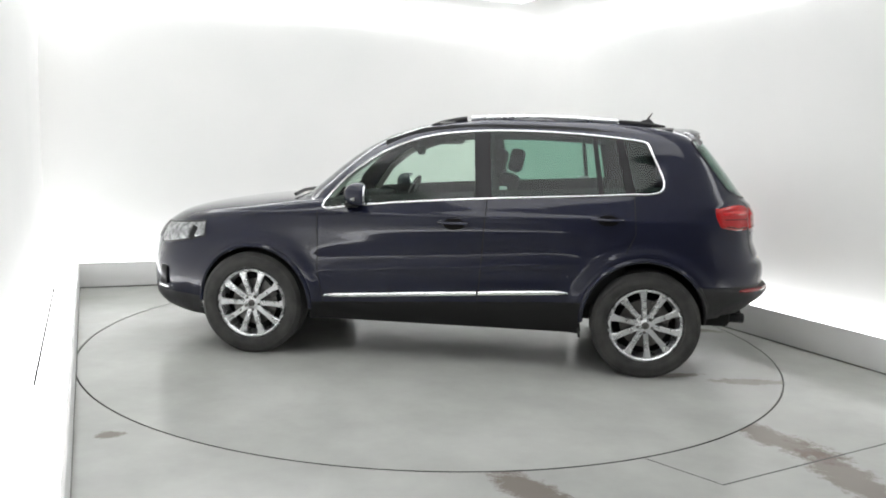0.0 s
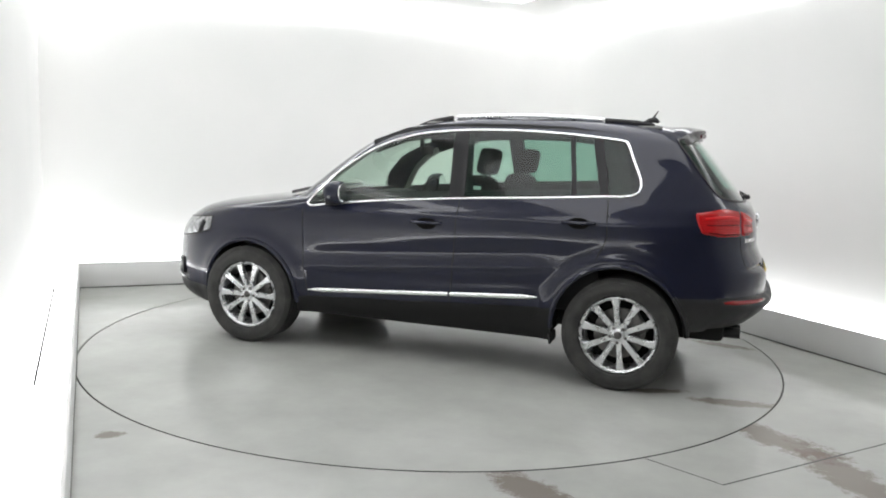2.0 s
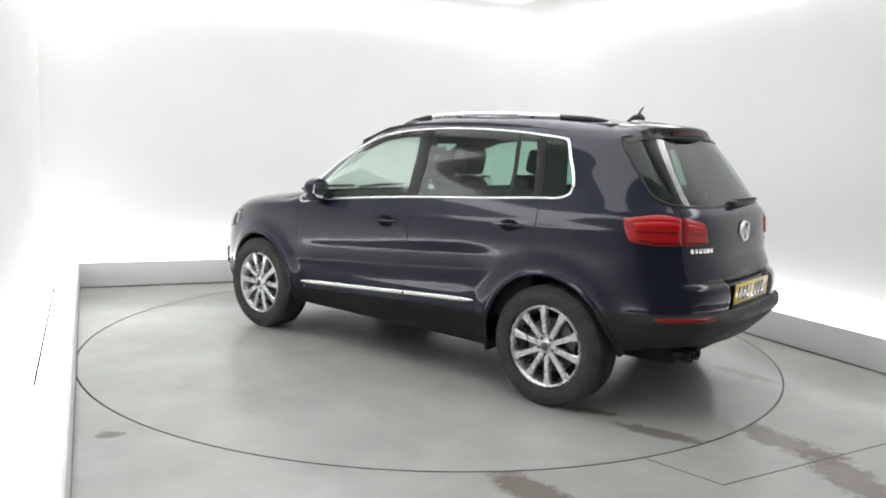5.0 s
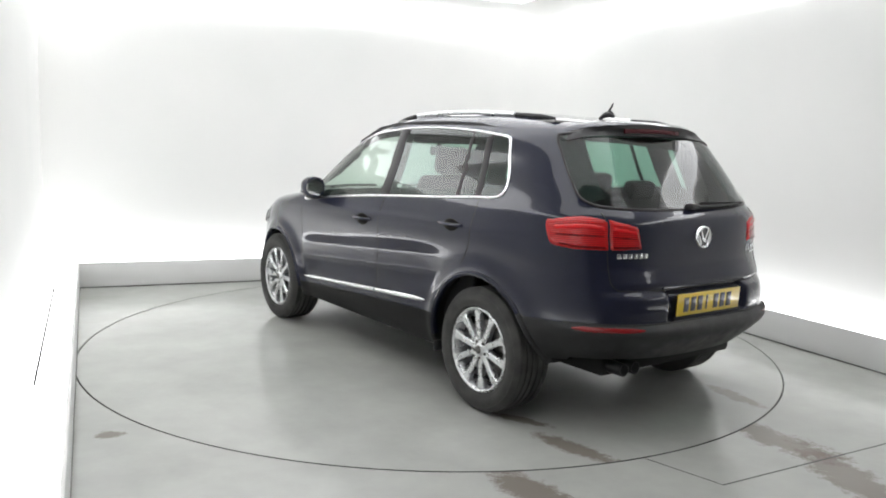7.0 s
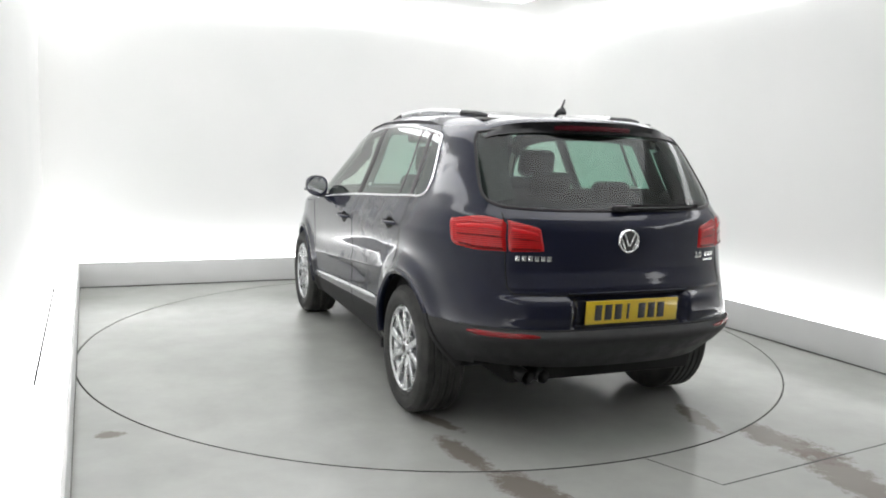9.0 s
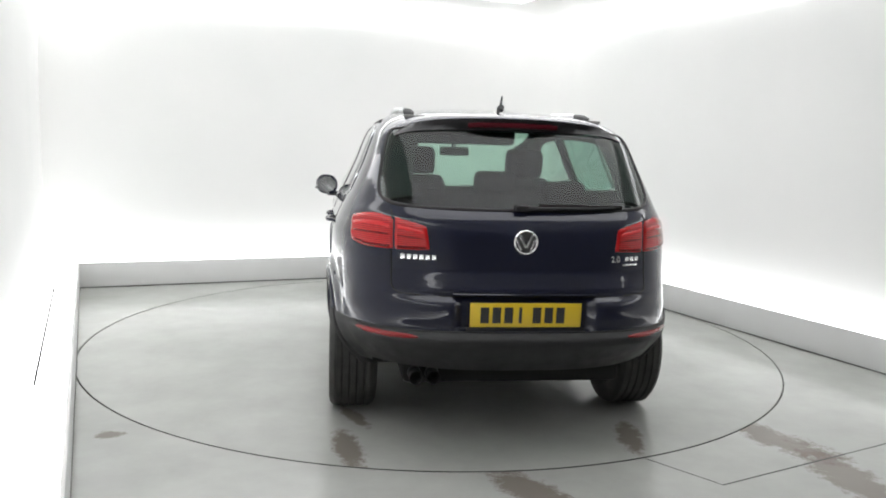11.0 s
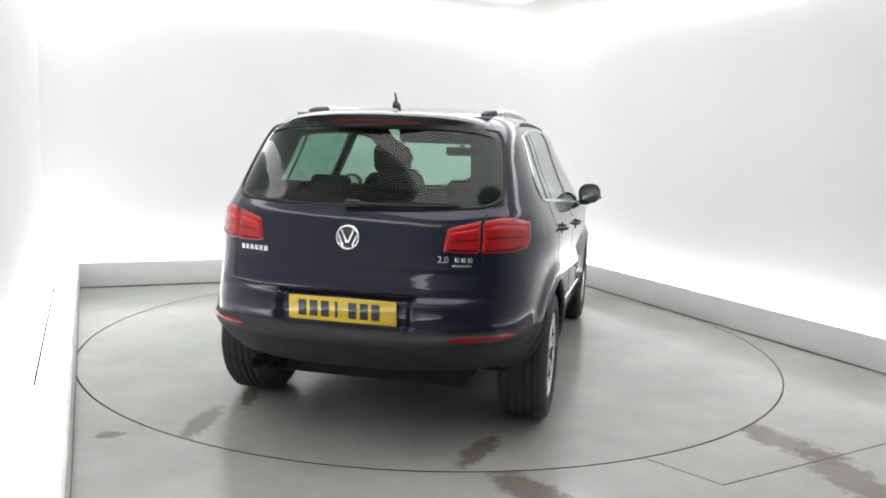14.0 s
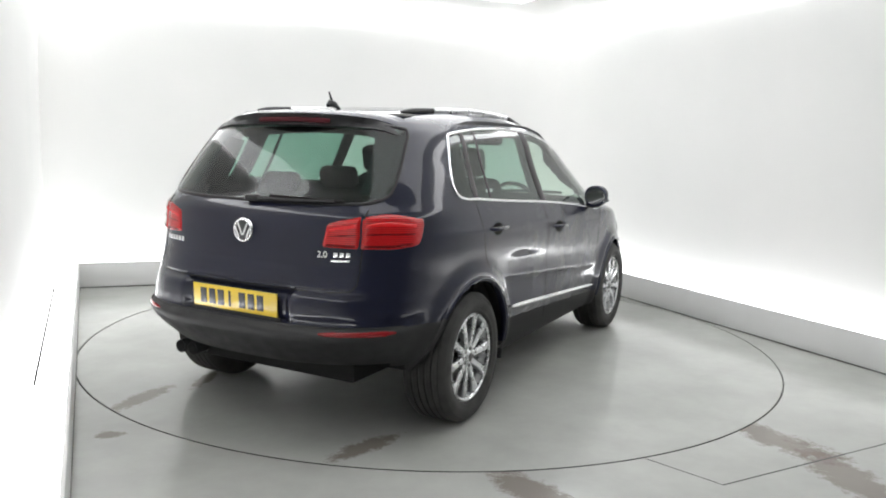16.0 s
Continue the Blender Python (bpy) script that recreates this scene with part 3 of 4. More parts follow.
def build_skin():
    levels = sorted(set([round(v, 4) for v in [0.20 + 0.02 * i for i in range(35)] + [0.545 + 0.0085 * i for i in range(40)] + [0.885 + 0.009 * i for i in range(20)] + [1.06 + 0.0185 * i for i in range(26)] + [1.548, 1.556, 1.565, 1.575, 1.585, 1.595, 1.605, 1.615, 1.625, 1.634, 1.642, 1.649, 1.655, 1.660, 1.664, 1.667, 1.668]]))
    levels = [z for i, z in enumerate(levels) if i == 0 or z - levels[i - 1] > 0.0035 or z > 1.54]
    qs = [-1 + i / 80 for i in range(80)] + [i / 84 for i in range(84)] + [1 + i / 80 for i in range(81)]
    nq = len(qs)
    verts = []
    for z in levels:
        for q in qs:
            v = skin(q, z)
            # draw the grid onto the edges of the arches, windows and sills
            if v.y > 0.5:
                edge = 0.425 - 0.054 * v.x
                if abs(v.x) < 0.93 and abs(v.z - edge) < 0.0102:
                    v = Vector((v.x, flank(v.x, edge), edge))
                for ax, az, ar in ARCHES:
                    r = math.hypot(v.x - ax, v.z - az)
                    if abs(r - ar) < 0.0125 and v.z > 0.22:
                        nx, nz = ax + (v.x - ax) * ar / r, az + (v.z - az) * ar / r
                        v = Vector((nx, flank(nx, nz), nz))
                if 1.0 < v.z < 1.57 and -1.42 < v.x < 0.9:
                    p, d = nearest(POLY_W, v.x, v.z)
                    if d < 0.0125:
                        v = Vector((p[0], flank(p[0], p[1]), p[1]))
            if v.x < -1.4 and 1.1 < v.z < 1.56 and v.y < 0.73:
                p, d = nearest(POLY_R, v.y, v.z)
                if d < 0.0125 and v.y > 0.02:
                    v = Vector((tail_x(p[0], p[1]), p[0], p[1]))
            verts.append(v)
    normals = [Vector() for _ in verts]
    for i in range(len(levels) - 1):
        for k in range(nq - 1):
            a, b, c, d = i * nq + k, i * nq + k + 1, (i + 1) * nq + k + 1, (i + 1) * nq + k
            n = (verts[c] - verts[a]).cross(verts[b] - verts[d])
            for j in (a, b, c, d):
                normals[j] += n
    for j, n in enumerate(normals):
        if j % nq in (0, nq - 1):
            n.y = 0
        n.normalize()
    groups = {}
    for i in range(len(levels) - 1):
        for k in range(nq - 1):
            ids = (i * nq + k, i * nq + k + 1, (i + 1) * nq + k + 1, (i + 1) * nq + k)
            c = sum((verts[j] for j in ids), Vector()) / 4
            q = (qs[k] + qs[k + 1]) / 2
            x, y, z = c
            if y > 0.5 and any(math.hypot(x - ax, z - az) < ar for ax, az, ar in ARCHES):
                continue
            if any(abs(x - ax) < ar and z < az and y > 0.5 for ax, az, ar in ARCHES):
                continue
            if (z < 0.265 and -1.7 < x < 1.65) or (x <= -1.6 and z < (0.40 if y < 0.6 else 0.40 - 0.12 * (y - 0.6))):
                continue
            if -1.5 < x < 0.9 and y > 0.45 and 1.0 < z < 1.57 and inside(POLY_W, x, z):
                key = "front_side_glass" if x > -0.225 else ("rear_side_glass" if x > -1.165 else "quarter_glass")
            elif q < -0.2 and inside(POLY_R, y, z) and x < -1.3:
                key = "rear_window"
            elif 1.066 < z < 1.555 and x > pillar(z):
                key = "windscreen"
            elif q > 1.1 and z < 0.36 or (q < -0.05 and z < 0.602 and x < -1.55) or (z < 0.425 - 0.054 * x and -0.9 < x < 0.9):
                key = "rear_lower_bumper" if x < -1.4 else ("front_lower_bumper" if x > 1.3 else "sill")
            elif q < -0.05 and z < 0.762 and x < -1.60:
                key = "rear_bumper"
            elif q < -0.2 and y < 0.635 and x < -1.55 and z < 1.56:
                key = "tailgate"
            elif z < 1.06 and DOOR_B <= x < DOOR_F and y > 0.6 or (DOOR_B <= x < DOOR_F - 0.03 and y > 0.6 and z < 1.12):
                key = "front_door"
            elif DOOR_R <= x < DOOR_B and y > 0.6 and z < 1.18:
                key = "rear_door"
            elif q > 1.02 and x > 1.0 and z > 0.86 and y < 0.70 + 0.05 * (1.6 - x) and z > 0.9 - 0.0:
                key = "bonnet"
            elif x > 1.75 and z < 0.72:
                key = "front_bumper"
            else:
                key = "shell"
            groups.setdefault(key, []).append(ids)
    return verts, normals, groups


car = tagged(new("car"), "dark navy metallic five-door compact SUV with silver roof rails", "car")
SKIN, NORMALS, PANELS = build_skin()


def panel(name, mat, sides, label="", key=None):
    """A stretch of the skin as a mesh of its own; sides: 'both' in one mesh, or 'L' or 'R'. It keeps the whole skin's shading."""
    faces = PANELS[key or name]
    verts, norms, out = [], [], []
    index = {}
    for s in ((1, -1) if sides == "both" else ((1,) if sides == "L" else (-1,))):
        for f in faces:
            g = []
            for j in f:
                v, n = SKIN[j], NORMALS[j]
                at = (round(v.x, 4), round(v.y * s, 4), round(v.z, 4))
                if at not in index:
                    index[at] = len(verts)
                    verts.append((v.x, v.y * s, v.z))
                    norms.append((n.x, n.y * s, n.z))
                if index[at] not in g:
                    g.append(index[at])
            if len(g) > 2:
                out.append(tuple(g[::-1]) if s > 0 else tuple(g))
    me = bpy.data.meshes.new(name)
    me.from_pydata(verts, [], out)
    me.materials.append(mat)
    me.shade_smooth()
    me.validate()
    me.normals_split_custom_set_from_vertices(norms)
    ob = new(name, me)
    ob.parent = car
    if label:
        ob["label"] = label
    return ob


shell = panel("shell", PAINT, "both", "navy body shell with roof and pillars")
bonnet = panel("bonnet", PAINT, "both", "")
tailgate = panel("tailgate", PAINT, "both", "navy tailgate with a soft crease")
rear_bumper = panel("rear_bumper", PAINT, "both", "")
front_bumper = panel("front_bumper", PAINT, "both", "")
panel("rear_lower_bumper", BLACK, "both", "black textured lower bumper")
panel("front_lower_bumper", BLACK, "both", "black textured lower bumper")
windscreen = panel("windscreen", GLASS_FRONT, "both", "clear green-tinted windscreen")
rear_window = panel("rear_window", GLASS_REAR, "both", "dark tinted rear window")
DOORS = {}
for side in "LR":
    DOORS["F" + side] = panel("front_door", PAINT, side, "")
    DOORS["R" + side] = panel("rear_door", PAINT, side, "")
    panel("sill", SEAL, side, "black plastic sill")
    panel("side_window", GLASS_FRONT, side, "green-tinted front side window", key="front_side_glass")
    panel("side_window", GLASS_REAR, side, "dark privacy glass side window", key="rear_side_glass")
    panel("side_window", GLASS_REAR, side, "dark privacy glass quarter window", key="quarter_glass")


def on_flank(x, z, out=0.0, s=1):
    return Vector((x, s * (flank(x, z) + out), z))


def on_tail(y, z, out=0.0):
    return Vector((tail_x(y, z) - out, y, z))


def strip_on_flank(name, points, width, mat, out=0.004, s=1, label="", flat=0.5, parent=None, tile=False):
    path = [on_flank(x, z, out, s) for x, z in points]
    return part(name, sweep(path, width, 8, flat, tile, [(0, s, 0.25)] * len(path)), mat, parent or car, label)


def seam(points, width=0.0035, tail=False, s=1, closed=False):
    path = [on_tail(s * a, b, -0.0005) if tail else on_flank(a, b, -0.0005, s) for a, b in points]
    return part("panel_gap", sweep(path, width, 6, 0.6, closed, [((-1, 0, 0) if tail else (0, s, 0))] * len(path)), SEAL, car, "dark shut line")


def line2(a, b, n):
    return [(a[0] + (b[0] - a[0]) * i / n, a[1] + (b[1] - a[1]) * i / n) for i in range(n + 1)]


def flank_details(s):
    # chrome frame round the side windows
    strip_on_flank("window_trim", WINDOW, 0.0078, CHROME, 0.003, s, "chrome window surround", 0.7, None, True)
    # black pillars and the division of the rear side glass
    for (xb, zb), (xt, zt), w in (((-0.235, 1.118), (-0.20, 1.532), 0.052), ((-1.165, 1.175), (-1.09, 1.505), 0.03), ((-0.985, 1.165), (-0.93, 1.52), 0.016)):
        pts = line2((xb, zb), (xt, zt), 10)
        strip_on_flank("window_pillar", pts, w, GLOSSBLACK, 0.0, s, "gloss black window pillar", 0.09)
    # lower chrome strip in two lengths
    for a, b in ((0.805, -0.215), (-0.228, -0.80)):
        pts = [(x, 0.480 - 0.066 * x + (-0.010 * max(0, (-x - 0.4)) ** 1.5)) for x in np.linspace(a, b, 24)]
        path = [on_flank(x, z, 0.006, s) for x, z in pts]
        w = [0.0125] * len(path)
        if a > 0:
            w[0], w[1] = 0.003, 0.009
        else:
            w[-3:], = [[0.009, 0.006, 0.002]]
            w[-6:-3] = [0.0122, 0.0115, 0.0105]
        part("side_strip", sweep(path, w, 8, 0.5, False, [(0, s, 0)] * len(path)), CHROME, car, "chrome strip along the lower doors")
    # shut lines
    seam(line2((0.848, 0.99), (0.848, 0.60), 14) + line2((0.845, 0.58), (0.80, 0.36), 8)[1:], s=s)
    seam(line2((-0.262, 1.10), (-0.235, 0.62), 16) + line2((-0.235, 0.60), (-0.215, 0.36), 8)[1:], s=s)
    seam(line2((-1.19, 1.165), (-1.205, 0.93), 8) + line2((-1.205, 0.92), (-1.15, 0.80), 5)[1:], s=s)
    seam([(1.62, 0.905), (1.5, 0.925), (1.3, 0.945), (1.1, 0.962), (0.95, 0.975)], 0.003, s=s)
    seam([(-1.60, 0.756), (-1.7, 0.757), (-1.8, 0.758), (-1.88, 0.76)], s=s)
    # wheel arch lips
    for (ax, az, ar) in ARCHES:
        for a0, a1, mat in (((-2, 182, PAINT),) if ax > 0 else ((-2, 143, PAINT), (143.5, 182, BLACK))):
            pts = []
            for i in range(49):
                a = radians(a0 + (a1 - a0) * i / 48)
                x, z = ax + ar * math.cos(a), az + ar * math.sin(a)
                pts.append((x, max(z, 0.27)))
            path = [on_flank(x, z, -0.010, s) for x, z in pts]
            ups = [Vector((ax - x, 0, az - z)).normalized() for x, z in pts]
            part("wheel_arch_lip", sweep(path, 0.024, 8, 0.75, False, ups), mat, car)
        # dark liner inside the arch
        bm = bmesh.new()
        rows = []
        for i in range(33):
            a = radians(-3 + 186 * i / 32)
            c, d = math.cos(a), math.sin(a)
            rim = min(0.882, flank(ax + ar * c, max(az + ar * d, 0.27)) - 0.012)
            rows.append([bm.verts.new((ax + (ar + o) * c, s * yy, az + (ar + o) * d)) for yy, o in ((rim, -0.004), (min(0.80, rim - 0.02), 0.012), (0.56, 0.012))])
        for i in range(32):
            for k in range(2):
                bm.faces.new((rows[i][k], rows[i][k + 1], rows[i + 1][k + 1], rows[i + 1][k]))
        mid = bm.verts.new((ax, s * 0.56, az))
        for i in range(32):
            bm.faces.new((rows[i][2], rows[i + 1][2], mid))
        part("arch_liner", bm, SEAL, car, "black wheel arch liner")
    # handles
    for x, z, door in ((-0.055, 0.945, "F"), (-1.03, 1.005, "R")):
        parent = DOORS[door + ("L" if s > 0 else "R")]
        y = flank(x, z)
        # no hollow here: a flat near-black oval gives the recess its shade
        cup = bmesh.new()
        bmesh.ops.create_uvsphere(cup, u_segments=20, v_segments=10, radius=1)
        bmesh.ops.transform(cup, matrix=pose(x, s * y, z - 0.004) @ Matrix.Diagonal((0.070, 0.007, 0.038, 1)), verts=cup.verts)
        part("handle_shade", cup, RECESS_SHADE, parent, "near-black oval for the shade in the handle recess")
        path = [(x + d, s * (y + o), z + 0.004) for d, o in ((0.095, -0.002), (0.085, 0.016), (0.05, 0.030), (0.0, 0.034), (-0.05, 0.031), (-0.085, 0.018), (-0.095, -0.002))]
        part("handle", sweep(spline(path, 3), 0.0135, 8, 0.8, False, [(0, 0, 1)] * 19), PAINT, parent, "body-coloured door handle")
    # door mirror
    foot = box(0.09, 0.13, 0.035, pose(0.62, s * 0.885, 1.04, 0, 0, s * 12), 0.012)
    mirror = part("door_mirror", foot, GLOSSBLACK, car, "door mirror on a black foot")
    bm = bmesh.new()
    bmesh.ops.create_uvsphere(bm, u_segments=28, v_segments=16, radius=1)
    for v in bm.verts:
        c = v.co
        # blunt towards the rear, rounded in front
        c.x = c.x * 0.095 if c.x > 0 else max(c.x, -0.34) * 0.1
        c.y, c.z = math.copysign(abs(c.y) ** 0.85, c.y) * 0.082, math.copysign(abs(c.z) ** 0.85, c.z) * 0.076
        c.z += 0.10 * c.y * s * 0.3
    bmesh.ops.transform(bm, matrix=pose(0.56, s * 0.948, 1.112, 0, 0, s * 6), verts=bm.verts)
    part("mirror_housing", bm, PAINT, mirror, "navy mirror housing")
    bm = bmesh.new()
    bmesh.ops.create_cone(bm, cap_ends=True, segments=28, radius1=1, radius2=1, depth=0.006)
    bmesh.ops.transform(bm, matrix=pose(0.521, s * 0.951, 1.112, 0, 90, s * 6) @ Matrix.Diagonal((0.060, 0.070, 1, 1)), verts=bm.verts)
    part("mirror_glass", bm, CHROME, mirror, "silvered mirror glass")
    part("indicator", sweep([(0.64, s * 0.93, 1.078), (0.625, s * 0.985, 1.080), (0.575, s * 1.033, 1.084)], 0.008, 8, 1.4), LAMP_BOWL, mirror, "clear indicator strip")
    # roof rail
    xs = np.linspace(0.16, -1.40, 41)
    top = smooth_curve((-1.40, -1.30, -1.09, -0.6, -0.09, 0.06, 0.16), (1.613, 1.622, 1.633, 1.648, 1.628, 1.602, 1.576))
    def rail_y(x):
        return 0.515 - 0.02 * max(0, x + 0.3) - 0.06 * max(0, -x - 0.8)
    rail = part("roof_rail", sweep([(x, s * rail_y(x), top(x)) for x in xs if -1.10 <= x <= -0.08], 0.0125, 10, 1.2), SATIN, car, "satin silver roof rail")
    for a, b in ((0.16, -0.085), (-1.095, -1.40)):
        path = [(x, s * rail_y(x), top(x) - 0.004) for x in np.linspace(a, b, 10)]
        tip = [0.005, 0.008, 0.010] + [0.0125] * 7
        part("rail_foot", sweep(path, tip if a > 0 else tip[::-1], 10, 1.3), BLACK, rail, "black rail foot")
    # rear lamps: outer one on the body, inner one on the tailgate
    def lamp(name, qa, qb, top_z, low_z, parent, mat, label, out, n=22, m=12):
        bm = bmesh.new()
        g = []
        for i in range(n + 1):
            u = i / n
            col = []
            for k in range(m + 1):
                w = k / m
                z0, z1 = low_z(u), top_z(u)
                z = z0 + (z1 - z0) * w
                q = qa(z) + (qb(z) - qa(z)) * u
                p, e = skin(q, z), 0.002
                t = skin(q + e, z) - skin(q - e, z)
                nrm = Vector((-t.y, t.x, 0)).normalized()
                if nrm.dot(Vector((p.x + 0.9, p.y, 0))) < 0:
                    nrm.negate()
                edge = min(u, 1 - u) * 16, min(w, 1 - w) * 9
                h = min(1, edge[0]) ** 0.5 * min(1, edge[1]) ** 0.5
                p = p + nrm * (out * h - 0.001)
                col.append(bm.verts.new((p.x, p.y * s, p.z)))
            g.append(col)
        for i in range(n):
            for k in range(m):
                bm.faces.new((g[i][k], g[i + 1][k], g[i + 1][k + 1], g[i][k + 1]))
        return part(name, bm, mat, parent, label)

    split = lambda z: q_from_y(0.611, z)
    split_in = lambda z: q_from_y(0.604, z)
    inner = lambda z: q_from_y(0.446 + 0.16 * max(0.0, z - 0.985), z)
    tip = lambda z: q_from_x(-1.695 - 0.75 * max(0, 1.075 - z) ** 1.25 - 0.3 * max(0, z - 1.09), z)
    out_top = lambda u: 1.108 + 0.017 * math.sin(math.pi * min(u * 1.1, 1)) - 0.006 * u
    out_low = lambda u: 0.960 + 0.0 * u + 0.055 * max(0, u - 0.55) ** 1.4
    in_top = lambda u: 1.072 + 0.038 * u ** 0.8
    in_low = lambda u: 0.966 - 0.006 * u
    outer = lamp("rear_lamp", split, tip, out_top, out_low, car, RED, "red rear lamp on the rear quarter", 0.009)
    inside_lamp = lamp("rear_lamp", inner, split_in, in_top, in_low, tailgate, RED, "red rear lamp on the tailgate", 0.009)
    for a, b, mat, nm in ((0.40, 0.49, RED_DEEP, "lamp_band"), (0.03, 0.17, RED_DEEP, "lamp_band"), (0.60, 0.84, RED_LIT, "lamp_band")):
        f = lambda t, l, k: (lambda u: l(u) + (t(u) - l(u)) * k)
        lamp(nm, lambda z: split(z) + 0.004, lambda z: tip(z) - 0.02, f(out_top, out_low, b), f(out_top, out_low, a), outer, mat, "", 0.0115, 16, 3)
        lamp(nm, lambda z: inner(z) + 0.006, lambda z: split_in(z) - 0.004, f(in_top, in_low, b), f(in_top, in_low, a), inside_lamp, mat, "", 0.0115, 12, 3)
    # headlamp
    bm = bmesh.new()
    g = []
    for i in range(15):
        u = i / 14
        col = []
        for k in range(9):
            w = k / 8
            x = 2.08 - 0.42 * u
            z0, z1 = 0.695 + 0.085 * u ** 1.3, 0.832 + 0.046 * u
            z = z0 + (z1 - z0) * w
            x = min(x, NOSE(z) - 0.02)
            h = min(1, min(u, 1 - u) * 6) ** 0.5 * min(1, min(w, 1 - w) * 4) ** 0.5
            p = on_flank(x, z, 0.012 * h - 0.001, s)
            col.append(bm.verts.new(p))
        g.append(col)
    for i in range(14):
        for k in range(8):
            bm.faces.new((g[i][k], g[i + 1][k], g[i + 1][k + 1], g[i][k + 1]))
    head = part("headlamp", bm, LAMP_BOWL, car, "clear headlamp with a chrome bowl")
    for x, w in ((1.78, 0.026),):
        path = [on_flank(x - 0.04 * k / 6, 0.752 + 0.085 * k / 6, 0.011, s) for k in range(7)]
        part("lamp_divider", sweep(path, w, 8, 0.3, False, [(0.5, s, 0)] * 7), GLOSSBLACK, head, "dark divider inside the headlamp")
    edge = [(2.08 - 0.42 * u, 0.832 + 0.046 * u) for u in np.linspace(0, 1, 12)] + [(2.08 - 0.42 * u, 0.695 + 0.085 * u ** 1.3) for u in np.linspace(1, 0, 12)]
    path = [on_flank(min(x, NOSE(z) - 0.02), z, 0.002, s) for x, z in edge]
    part("lamp_bezel", sweep(path, 0.0065, 6, 0.7, True, [(0.4, s, 0)] * len(path)), GLOSSBLACK, head, "dark bezel round the headlamp")
    # fog lamp recess
    p = on_flank(2.03, 0.47, 0.0, s)
    part("fog_lamp", box(0.10, 0.03, 0.13, Matrix.Translation(p) @ pose(0, 0, 0, 0, 0, -s * 38), 0.012), GLOSSBLACK, front_bumper, "dark fog lamp housing")
    part("fog_lamp_trim", box(0.12, 0.03, 0.022, Matrix.Translation(on_flank(2.03, 0.385, 0.0, s)) @ pose(0, 0, 0, 0, 0, -s * 38), 0.006), CHROME, front_bumper, "chrome fog lamp trim")
    # reflector in the lower bumper and its groove
    path = [on_tail(s * y, 0.580, 0.003) for y in np.linspace(0.775, 0.50, 10)]
    part("reflector", sweep(path, [0.005] + [0.013] * 7 + [0.01, 0.004], 8, 0.4, False, [(-1, 0, 0.0)] * 10), RED_BAND, rear_bumper, "red bumper reflector")
    # mud flap edges
    part("mud_flap", box(0.015, 0.18, 0.06, pose(-0.885, s * 0.79, 0.27, 0, 8), 0.005), BLACK, car, "black mud flap")


for _s in (1, -1):
    flank_details(_s)

